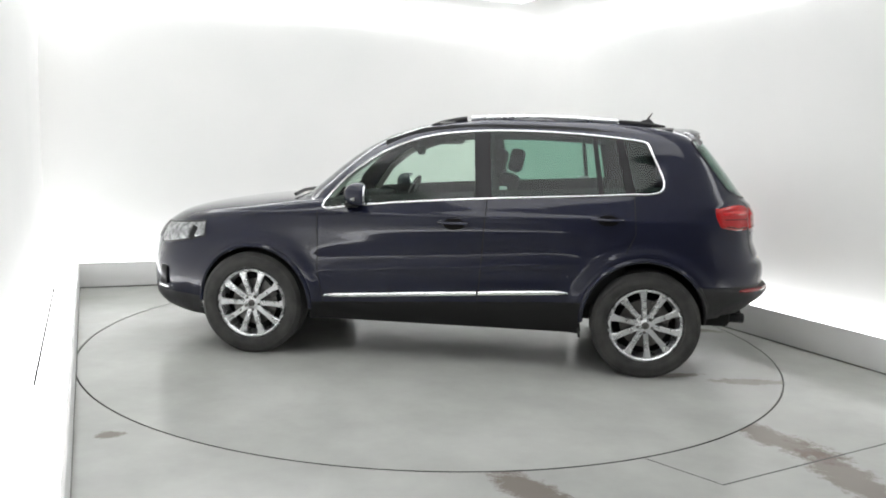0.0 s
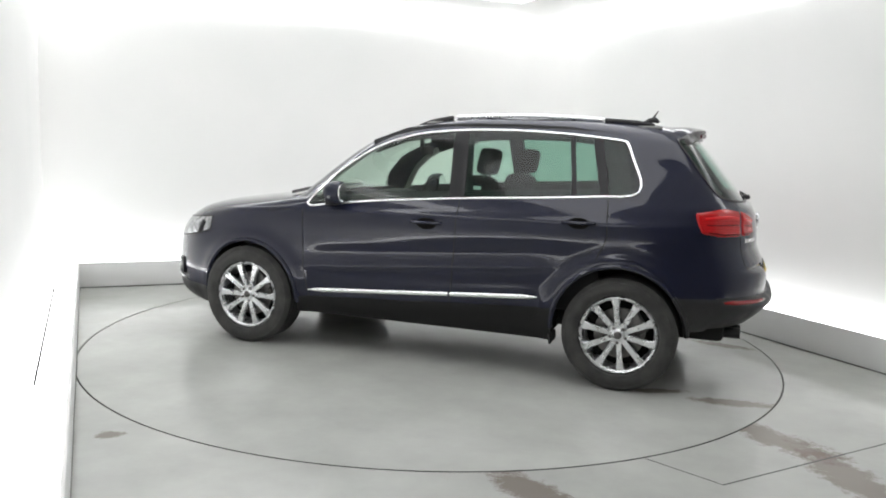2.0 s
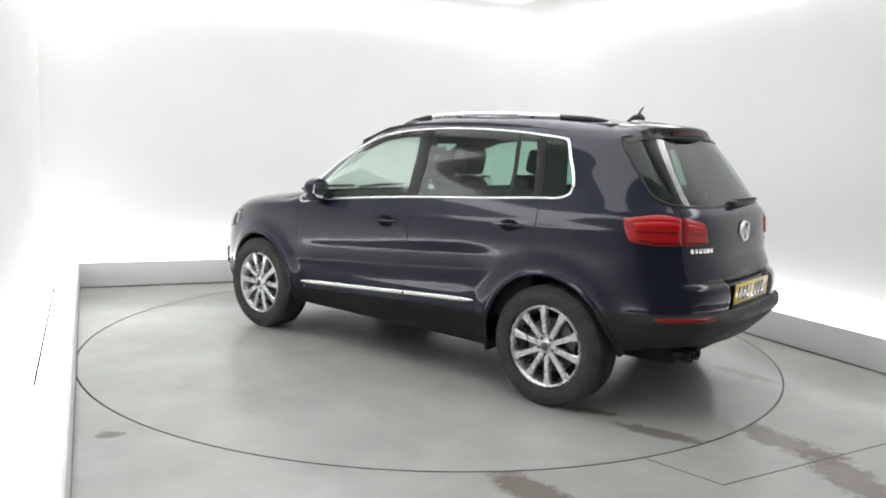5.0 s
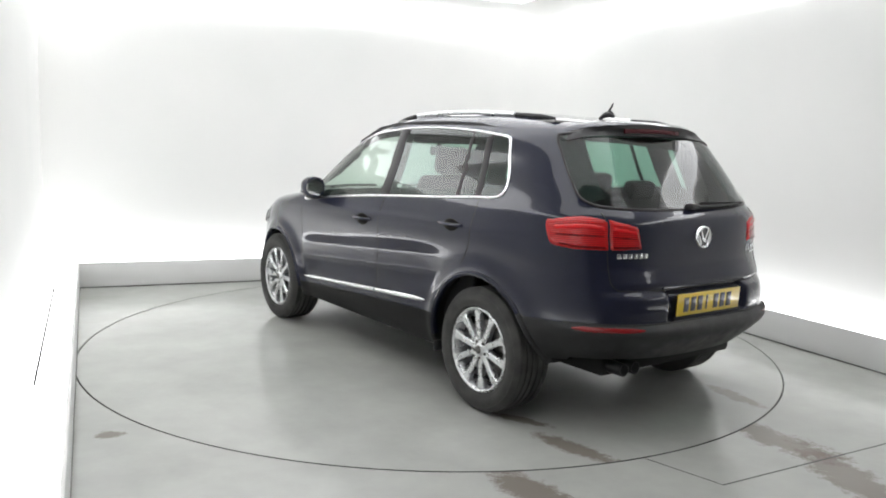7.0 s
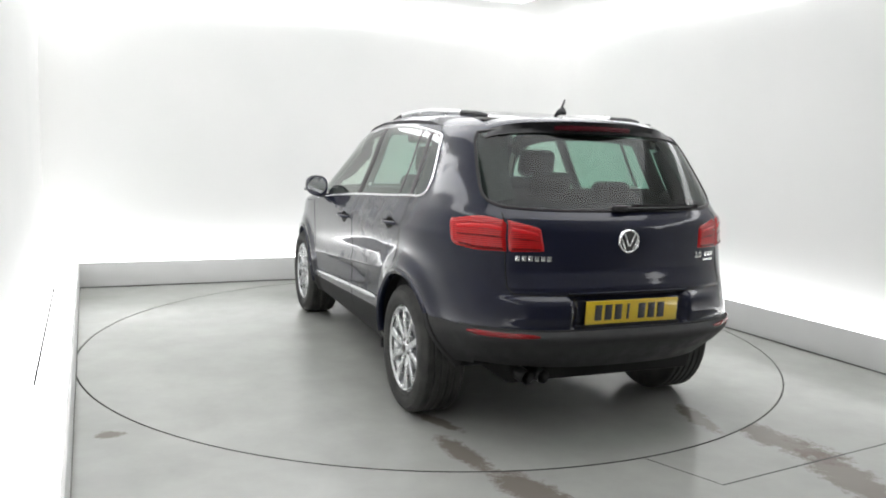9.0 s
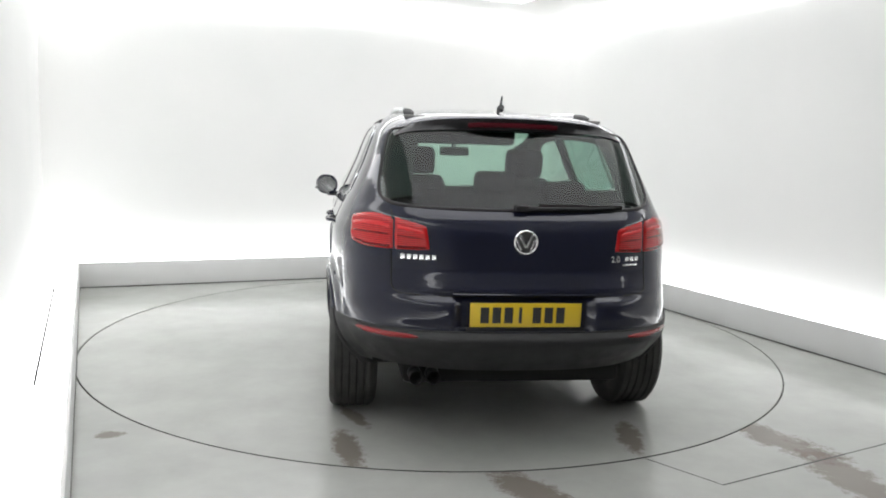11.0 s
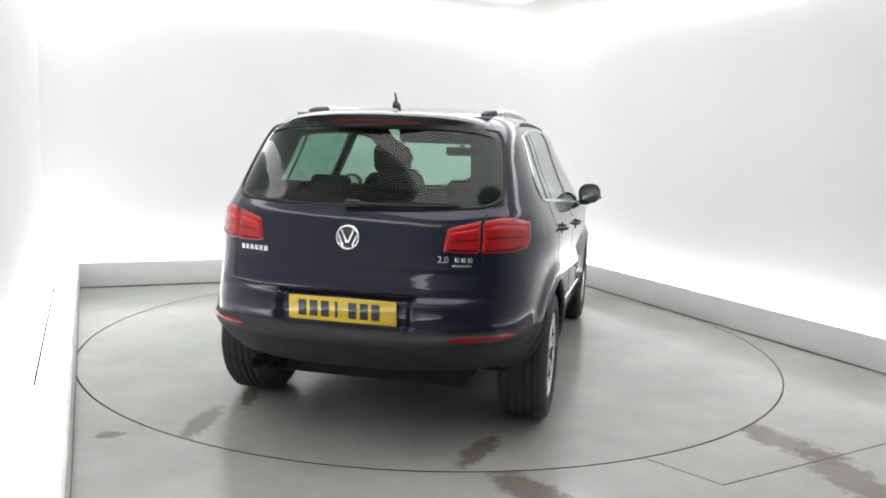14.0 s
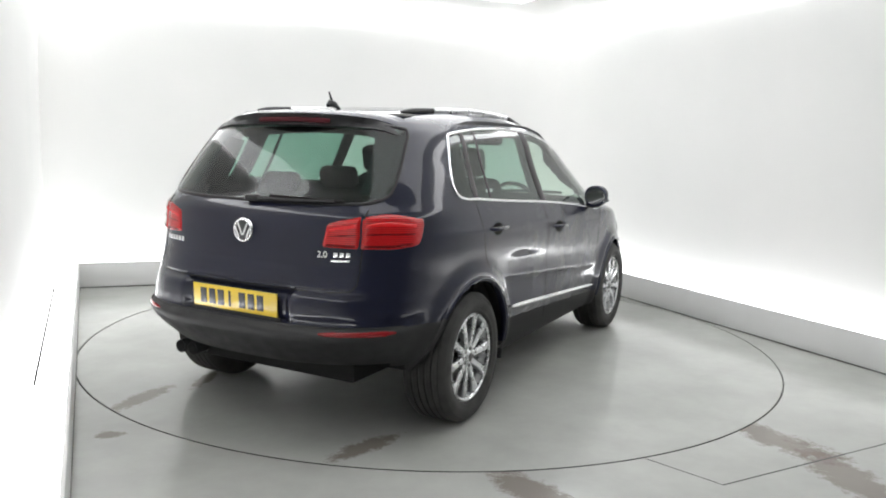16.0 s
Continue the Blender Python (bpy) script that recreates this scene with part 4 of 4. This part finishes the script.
def tail_details():
    # tailgate shut line, crease and the rear window's black border
    for s in (1, -1):
        seam([(0.617, z) for z in np.linspace(1.14, 0.80, 20)] + [(0.607, 0.782), (0.585, 0.766), (0.50, 0.760), (0.38, 0.759)], 0.004, True, s)
    seam([(y, 0.759) for y in np.linspace(0.38, -0.38, 16)], 0.004, True)
    edge = [(y, z) for y, z in REAR_WINDOW]
    path = [on_tail(y, z, 0.001) for y, z in edge]
    part("window_seal", sweep(path, 0.010, 6, 0.4, True, [(-1, 0, 0.5)] * len(path)), GLOSSBLACK, tailgate, "black rear window border")
    # groove between painted and black bumper
    path = [on_tail(y, 0.603, 0.0) for y in np.linspace(-0.79, 0.79, 41)]
    part("bumper_lip", sweep(path, 0.005, 6, 0.6, False, [(-1, 0, 0)] * 41), BLACK, rear_bumper, "black lip of the lower bumper")
    # spoiler
    bm = bmesh.new()
    g = []
    for i in range(33):
        y = i / 16 - 1
        y = math.copysign(0.585 * (1 - (1 - abs(y)) ** 1.7), y)
        t = abs(y) / 0.585
        back = -1.690 + 0.13 * t ** 2.0 + 0.02 * t ** 12
        z = 1.597 - 0.030 * t ** 2 - 0.042 * t ** 7
        ring = [(-1.42 - 0.03 * t, z + 0.016 - 0.010 * t), (max(-1.60, back + 0.05), z + 0.012), (back + 0.02, z + 0.002), (back, z - 0.008), (back + 0.010, z - 0.044), (back + 0.03, z - 0.056), (max(-1.64 + 0.02 * t, back + 0.045), z - 0.066), (-1.46, z - 0.05)]
        g.append([bm.verts.new((x, y, zz)) for x, zz in ring])
    for i in range(32):
        for k in range(8):
            bm.faces.new((g[i][k], g[i][(k + 1) % 8], g[i + 1][(k + 1) % 8], g[i + 1][k]))
    bm.faces.new(g[0])
    bm.faces.new(g[-1][::-1])
    spoiler = part("spoiler", bm, PAINT, car, "navy roof spoiler", 50)
    # black rear face and underside, with fins drooping at both ends
    bm = bmesh.new()
    g = []
    for i in range(41):
        y = 0.59 * (i / 20 - 1)
        t = abs(y) / 0.59
        back = -1.690 + 0.13 * t ** 2.0 + 0.01 * t ** 10 - 0.004
        z = 1.590 - 0.030 * t ** 2 - 0.042 * t ** 7
        low = 0.058 - 0.030 * t ** 4
        g.append([bm.verts.new(p) for p in ((back, y, z - 0.004), (min(back + 0.008, tail_x(y, z - 0.030) - 0.008), y, z - 0.030), (min(back + 0.020, tail_x(y, z - low) - 0.010), y, z - low), (back + 0.09, y, z - low - 0.012), (back + 0.09, y, z - 0.012))])
    for i in range(40):
        for k in range(5):
            bm.faces.new((g[i][k], g[i][(k + 1) % 5], g[i + 1][(k + 1) % 5], g[i + 1][k]))
    bm.faces.new(g[0])
    bm.faces.new(g[-1][::-1])
    part("spoiler_underside", bm, GLOSSBLACK, spoiler, "black spoiler rear face and underside", 50)
    stop = [(-1.690 + 0.13 * (abs(y) / 0.585) ** 2.0 + 0.004, y, 1.601 - 0.030 * (abs(y) / 0.585) ** 2 - 0.042 * (abs(y) / 0.585) ** 7 - 0.046) for y in np.linspace(-0.227, 0.227, 13)]
    part("brake_light", sweep(stop, 0.012, 8, 1.2, False), BRAKE, spoiler, "dark red high brake light")
    # opaque border of the rear glass
    for s in (1, -1):
        path = [on_tail(s * y, z, -0.07) for y, z in ((0.60, 1.18), (0.60, 1.25), (0.585, 1.35), (0.56, 1.45), (0.54, 1.50))]
        part("rear_pillar_lining", sweep(path, 0.095, 8, 0.12, False, [(-1, s * 0.45, 0.5)] * 5), TRIM, car, "dark lining beside the rear window")
    # round badge: a ring on a dark field with plain slanted bars
    c = on_tail(0.0, 1.012, 0.006)
    v, f = lathe([(0.047, 0.0), (0.049, 0.010), (0.054, 0.012), (0.058, 0.008), (0.060, -0.004)], 40)
    badge = mesh_object("badge", [(c.x - b, a, c.z + d) for a, b, d in v], f, CHROME, tailgate, "round chrome badge")
    v, f = lathe([(0.0, 0.004), (0.05, 0.004), (0.052, -0.004)], 32)
    mesh_object("badge_field", [(c.x - b, a, c.z + d) for a, b, d in v], f, INK, badge)
    for y, z, turn, h in ((0.016, 0.012, 24, 0.066), (-0.016, 0.012, -24, 0.066), (0.034, -0.006, 24, 0.056), (-0.034, -0.006, -24, 0.056)):
        part("badge_bar", box(0.008, 0.010, h, pose(c.x - 0.006, y, c.z + z - 0.006, -turn, 0, 0), 0.002), CHROME, badge)
    # model lettering as plain bars
    def bar(y0, y1, z0, z1):
        ym, zm = (y0 + y1) / 2, (z0 + z1) / 2
        a, b = on_tail(y0, zm, 0.003), on_tail(y1, zm, 0.003)
        turn = math.degrees(math.atan2(b.x - a.x, -(b.y - a.y)))
        part("lettering", box(0.005, abs(y1 - y0), z1 - z0, Matrix.Translation((a + b) / 2) @ pose(0, 0, 0, 0, 0, turn), 0.0015), CHROME, tailgate, "small chrome lettering bar")
    for i in range(6):
        bar(0.578 - 0.0285 * i, 0.578 - 0.0285 * i - 0.022, 0.920, 0.944)
    for i in range(3):
        bar(-0.500 - 0.028 * i, -0.500 - 0.028 * i - 0.021, 0.921, 0.943)
    bar(-0.486, -0.576, 0.900, 0.909)
    # the readable figure
    cu = bpy.data.curves.new("figure", "FONT")
    cu.body, cu.size, cu.extrude, cu.align_x = "2.0", 0.042, 0.002, "CENTER"
    cu.offset = 0.0005
    tmp = bpy.data.objects.new("figure", cu)
    scene.collection.objects.link(tmp)
    me = bpy.data.meshes.new_from_object(tmp.evaluated_get(bpy.context.evaluated_depsgraph_get()))
    bpy.data.objects.remove(tmp)
    a, b = on_tail(-0.42, 0.93, 0.004), on_tail(-0.478, 0.93, 0.004)
    p = (a + b) / 2
    p.z = 0.918
    me.transform(Matrix.Translation(p) @ pose(0, 0, 0, 86, 0, math.degrees(math.atan2(b.y - a.y, b.x - a.x))))
    me.materials.append(CHROME)
    fig = new("lettering", me)
    fig.parent = tailgate
    fig["label"] = "small chrome figure lettering"
    # number plate with its marks as bars
    px = on_tail(0.0, 0.681, 0.0).x - 0.016
    plate = part("number_plate", box(0.008, 0.526, 0.114, pose(px, 0, 0.681, 0, -3), 0.003), YELLOW, rear_bumper, "yellow number plate with black bars")
    part("plate_surround", box(0.010, 0.56, 0.02, pose(px + 0.004, 0, 0.614, 0, -3), 0.004), BLACK, rear_bumper, "black plate holder")
    for i in range(7):
        y = 0.195 - 0.056 * i - (0.022 if i > 3 else 0)
        part("plate_bar", box(0.003, 0.040 if i != 3 else 0.014, 0.076, pose(px - 0.0045, y, 0.681, 0, -3), 0.001), INK, plate)
    # wiper
    path = [on_tail(y, z, 0.022) for y, z in ((0.005, 1.165), (-0.06, 1.163), (-0.2, 1.166), (-0.33, 1.168), (-0.46, 1.172))]
    wiper = part("wiper", sweep(path, [0.016, 0.013, 0.010, 0.008, 0.005], 8, 0.7, False), BLACK, tailgate, "black rear wiper")
    b = on_tail(0.01, 1.165, 0.02)
    part("wiper_cap", box(0.05, 0.07, 0.032, Matrix.Translation(b), 0.012), BLACK, wiper)
    path = [on_tail(y, 1.176 + 0.01 * (y + 0.2), 0.012) for y in np.linspace(-0.08, -0.50, 8)]
    part("wiper_blade", sweep(path, 0.007, 6, 1.2, False), SEAL, wiper)
    # tailgate handle lip above the plate
    path = [on_tail(y, 0.771, 0.002) for y in np.linspace(-0.34, 0.34, 12)]
    part("handle_lip", sweep(path, 0.010, 6, 0.6, False), PAINT, tailgate)
    # twin exhaust
    for y in (0.49, 0.405):
        v, f = lathe([(0.026, -0.10), (0.030, -0.10), (0.034, 0.0), (0.034, 0.10), (0.030, 0.10), (0.029, -0.06), (0.0, -0.06)], 20)
        mesh_object("exhaust_pipe", [(-1.895 - b, y + a, 0.348 + d) for a, b, d in v], f, GLOSSBLACK, car, "sooty black exhaust tailpipe")
    # roof aerial
    bm = sweep([(-1.27, 0, 1.628), (-1.32, 0, 1.650), (-1.36, 0, 1.655), (-1.385, 0, 1.640)], [0.005, 0.016, 0.018, 0.009], 10, 1.1)
    aerial = part("aerial", bm, BLACK, car, "short black roof aerial")
    part("aerial_rod", sweep([(-1.335, 0, 1.655), (-1.375, 0, 1.715)], [0.008, 0.004], 8), BLACK, aerial)
    # windscreen wipers
    for y in (0.35, -0.25):
        part("front_wiper", sweep([(1.07, y + 0.3, 1.075), (1.10, y, 1.088), (1.09, y - 0.25, 1.088)], 0.012, 6), BLACK, car, "black windscreen wiper")
    # front: grille and bars
    bm = bmesh.new()
    g = []
    for i in range(21):
        y = -0.52 + 1.04 * i / 20
        g.append([])
        for k in range(5):
            z = 0.72 + 0.11 * k / 4
            w, n, xf = HALF_W(z), N_FRONT(z), X_FRONT(z)
            x = xf + (NOSE(z) - xf) * (1 - (abs(y) / w) ** n) ** (1 / n)
            g[-1].append(bm.verts.new((x + 0.004, y, z)))
    for i in range(20):
        for k in range(4):
            bm.faces.new((g[i][k], g[i + 1][k], g[i + 1][k + 1], g[i][k + 1]))
    part("grille", bm, GLOSSBLACK, front_bumper, "gloss black grille")


tail_details()


# ---- wheels ----
def build_wheel(m):
    """Origin at the hub, outer face towards +y."""
    R, rim_r = 0.345, 0.234
    w = part("wheel", box(0.02, 0.02, 0.02), STEEL, car)
    bpy.data.meshes.remove(w.data)
    v, f = lathe([(0.216, 0.018), (0.220, 0.024), (0.227, 0.028), (rim_r, 0.024), (rim_r + 0.004, 0.010), (0.224, 0.002), (0.214, -0.02), (0.200, -0.10), (0.208, -0.18), (0.222, -0.195)], 64)
    w = mesh_object("wheel", v, f, ALLOY, car, "ten-spoke silver alloy wheel with a black tyre", sharp=50)
    prof = [(rim_r - 0.006, -0.188), (rim_r + 0.01, -0.203), (0.275, -0.213), (0.305, -0.209), (0.328, -0.198), (0.341, -0.178)]
    for k in range(5):
        y = -0.165 + 0.038 * k
        prof += [(R, y - 0.008), (R, y + 0.016), (R - 0.008, y + 0.018), (R - 0.008, y + 0.024)]
    prof += [(R, 0.018 - 0.008), (0.341, 0.013), (0.329, 0.028), (0.317, 0.036), (0.314, 0.034), (0.297, 0.040), (0.272, 0.041), (0.267, 0.038), (0.248, 0.035), (rim_r + 0.004, 0.024), (rim_r - 0.006, 0.008)]
    v, f = lathe(prof, 72)
    mesh_object("tyre", v, f, RUBBER, w, "black road tyre with straight grooves", sharp=35)
    for i in range(10):
        a = 2 * math.pi * i / 10 + 0.16
        bm = bmesh.new()
        rings = []
        for r, half, face, deep in ((0.035, 0.018, 0.006, 0.04), (0.075, 0.017, 0.012, 0.045), (0.13, 0.0165, 0.016, 0.04), (0.18, 0.0195, 0.018, 0.035), (0.222, 0.030, 0.018, 0.03)):
            rings.append([bm.verts.new((r, face, -half * 0.75)), bm.verts.new((r, face - 0.006, -half)), bm.verts.new((r, face - deep, -half * 0.8)), bm.verts.new((r, face - deep, half * 0.8)), bm.verts.new((r, face - 0.006, half)), bm.verts.new((r, face, half * 0.75))])
        for A, B in zip(rings, rings[1:]):
            for k in range(6):
                bm.faces.new((A[k], A[(k + 1) % 6], B[(k + 1) % 6], B[k]))
        bmesh.ops.transform(bm, matrix=Matrix.Rotation(a, 4, "Y"), verts=bm.verts)
        part("spoke", bm, ALLOY, w, sharp=30)
    v, f = lathe([(0.0, 0.020), (0.026, 0.020), (0.032, 0.016), (0.036, 0.010), (0.062, 0.004), (0.066, -0.03)], 32)
    mesh_object("hub_cap", v, f, ALLOY, w, "silver hub cap", sharp=30)
    v, f = lathe([(0.0, 0.0215), (0.023, 0.0215), (0.024, 0.018)], 24)
    mesh_object("hub_mark", v, f, STEEL, w)
    for i in range(5):
        a = 2 * math.pi * i / 5
        v, f = lathe([(0.0, 0.010), (0.009, 0.010), (0.010, 0.0)], 10)
        mesh_object("wheel_bolt", [(x + 0.048 * math.cos(a), y + 0.002, z + 0.048 * math.sin(a)) for x, y, z in v], f, STEEL, w)
    v, f = lathe([(0.05, -0.05), (0.155, -0.05), (0.155, -0.075), (0.05, -0.075)], 48)
    mesh_object("brake_disc", v, f, STEEL, w, "grey steel brake disc", sharp=30)
    part("brake_calliper", box(0.07, 0.05, 0.16, pose(-0.12, -0.06, 0.05, 0, 18), 0.012), STEEL, w)
    v, f = lathe([(0.0, -0.09), (0.203, -0.09), (0.203, -0.12)], 40)
    mesh_object("wheel_back", v, f, SEAL, w, "dark backing plate")
    w.matrix_basis = m
    return w


wheel = build_wheel(pose(1.302, 0.862, 0.344, 0, 26.8, 0))
for x, s, spin in ((-1.302, 1, 15.8), (1.302, -1, 20), (-1.302, -1, 31)):
    copy_thing(wheel, pose(x, s * 0.862, 0.344, 0, 0, 0 if s > 0 else 180) @ pose(0, 0, 0, 0, spin, 0))

# ---- underside and cabin ----
part("underbody", merge(slab(-1.9, 1.95, -0.55, 0.55, 0.29, 0.42, 0.03), slab(-0.86, 0.86, -0.80, 0.80, 0.265, 0.40, 0.02)), SEAL, car, "dark underbody")
part("rear_axle", merge(box(0.07, 1.3, 0.07, pose(-1.302, 0, 0.32), 0.02), box(0.4, 0.28, 0.12, pose(-1.70, 0.2, 0.43), 0.05)), SEAL, car, "rear axle and silencer")
part("cabin_floor", merge(slab(-0.85, 0.86, -0.80, 0.80, 0.40, 0.46), slab(-1.85, -0.85, -0.54, 0.54, 0.42, 0.80, 0.02)), TRIM, car, "dark carpeted cabin floor")
part("parcel_shelf", slab(-1.86, -1.42, -0.66, 0.66, 1.06, 1.085, 0.01), TRIM, car, "black parcel shelf")
part("headliner", slab(-1.45, 0.10, -0.53, 0.53, 1.585, 1.60, 0.005), HEADLINER, car, "grey headliner")
part("windscreen_header", box(0.12, 0.80, 0.145, pose(0.07, 0, 1.522), 0.03), TRIM, car, "dark header over the windscreen")
part("dashboard", merge(slab(0.62, 1.02, -0.76, 0.76, 0.72, 1.015, 0.05), slab(0.50, 0.75, -0.14, 0.14, 0.50, 0.98, 0.03), box(0.22, 0.36, 0.07, pose(0.70, -0.38, 1.03), 0.03)), TRIM, car, "black dashboard and console")
for _s in (1, -1):
    part("door_card", merge(slab(-1.16, 0.80, 0.79 if _s > 0 else -0.82, 0.82 if _s > 0 else -0.79, 0.45, 1.03, 0.01)), TRIM, car, "black door lining")


def tilted(bm, m):
    bmesh.ops.transform(bm, matrix=m, verts=bm.verts)
    return bm


def seat(x, y):
    s = part("front_seat", tilted(box(0.50, 0.50, 0.16, pose(0.02, 0, 0.66), 0.05, 3), pose(x, y, 0)), FABRIC, car, "black cloth front seat")
    back = box(0.17, 0.48, 0.55, pose(0, 0, 0.275), 0.05, 3)
    for v in back.verts:
        v.co.y *= 1.0 - 0.22 * max(0, v.co.z - 0.3) / 0.3
    part("backrest", tilted(back, pose(x - 0.26, y, 0.70, 0, -16)), FABRIC, s)
    part("headrest", tilted(box(0.115, 0.25, 0.18, pose(0, 0, 0), 0.04, 3), pose(x - 0.455, y, 1.338, 0, -12)), FABRIC, s, "black headrest")
    for d in (-0.06, 0.06):
        part("headrest_post", sweep([(x - 0.43, y + d, 1.20), (x - 0.455, y + d, 1.30)], 0.007, 8), CHROME, s)


seat(0.155, 0.345)
seat(0.05, -0.37)
bench = part("rear_bench", box(0.50, 1.25, 0.18, pose(-0.80, 0, 0.68), 0.05, 3), FABRIC, car, "black cloth rear bench")
part("backrest", tilted(box(0.15, 1.26, 0.56, pose(0, 0, 0.27), 0.05, 3), pose(-1.06, 0, 0.68, 0, -18)), FABRIC, bench)
for y in (0.40, 0.0, -0.40):
    part("headrest", tilted(box(0.09, 0.235, 0.12, None, 0.035, 3), pose(-1.27, y, 1.20 if y else 1.25, 0, -14)), FABRIC, bench, "black headrest")
# steering wheel on the right of the cabin, inner mirror
v, f = lathe([(0.175 + 0.014 * math.cos(a), 0.014 * math.sin(a)) for a in np.linspace(0, 2 * math.pi, 9)[:-1]], 36, closed=True)
sw = mesh_object("steering_wheel", v, f, TRIM, car, "black steering wheel")
sw.matrix_basis = pose(0.44, -0.37, 1.02, 0, 0, 90) @ pose(0, 0, 0, -24, 0, 0)
part("steering_hub", merge(box(0.13, 0.05, 0.11, None, 0.03), box(0.34, 0.02, 0.035, None, 0.008), box(0.035, 0.02, 0.17, pose(0, 0, -0.085), 0.008)), TRIM, sw)
part("inner_mirror", merge(box(0.03, 0.22, 0.065, pose(0.30, 0, 1.395), 0.012), box(0.03, 0.03, 0.14, pose(0.34, 0, 1.46), 0.008)), TRIM, car, "black inner mirror")
for _s in (1, -1):
    # inner pillars, roof edges and door tops, just inside the skin
    def lining(name, points, half, deep=0.018, inset=0.03, mat=TRIM, label="dark cabin lining"):
        path = [on_flank(x, z, -inset, _s) for x, z in points]
        part(name, sweep(path, half, 8, deep / half, False, [(0, _s, 0.35)] * len(path)), mat, car, label)
    lining("inner_pillar", line2((-0.27, 1.10), (-0.22, 1.53), 8), 0.058)
    lining("inner_pillar", line2((-1.25, 1.16), (-1.17, 1.50), 8), 0.08)
    lining("inner_pillar", line2((-1.47, 1.17), (-1.41, 1.45), 8), 0.075, 0.018, 0.06)
    lining("inner_roof_edge", [(0.44, 1.42), (0.2, 1.505), (0.0, 1.532), (-0.3, 1.545), (-0.6, 1.546), (-0.9, 1.535), (-1.2, 1.512), (-1.32, 1.50)], 0.05)
    lining("inner_roof_edge", [(0.80, 1.05), (0.66, 1.24), (0.50, 1.37), (0.36, 1.445)], 0.022, 0.012, 0.03, HEADLINER, "grey windscreen pillar lining")
    lining("inner_door_top", [(0.80, 1.02), (0.3, 1.065), (-0.25, 1.105), (-0.8, 1.138), (-1.2, 1.165), (-1.5, 1.165)], 0.055)
# small stickers on the glass
part("window_sticker", box(0.05, 0.002, 0.022, Matrix.Translation(on_flank(-0.36, 1.18, -0.006)) @ pose(0, 0, 0, 12), 0.0008), STICKER, car, "small white window sticker")
part("window_sticker", box(0.09, 0.002, 0.018, Matrix.Translation(on_flank(-0.96, 1.205, -0.006, -1)) @ pose(0, 0, 0, -12), 0.0008), STICKER, car, "small white window sticker")


# ---- what moves ----
OFFSET = (-0.163, -0.145)
DRIFT_T = (0, 1, 2, 3, 4, 6.5, 8, 9, 11.5, 12.5, 14, 15, 16)
DRIFT = (-0.95, -0.6, 0.0, 0.3, 0.5, 0.85, 0.62, 0.5, 0.15, 0.0, -0.38, -0.56, -0.7)


def bearing(t):
    return 173.483 - 6.9477 * t + smooth_curve(DRIFT_T, DRIFT)(t)


def motions():
    times = [i for i in range(17)]
    walk(turntable, [(t, pose(0, 0, 0, 0, 0, bearing(t))) for t in times])
    walk(car, [(t, pose(0, 0, 0, 0, 0, bearing(t)) @ pose(OFFSET[0], OFFSET[1], 0)) for t in times])


motions()
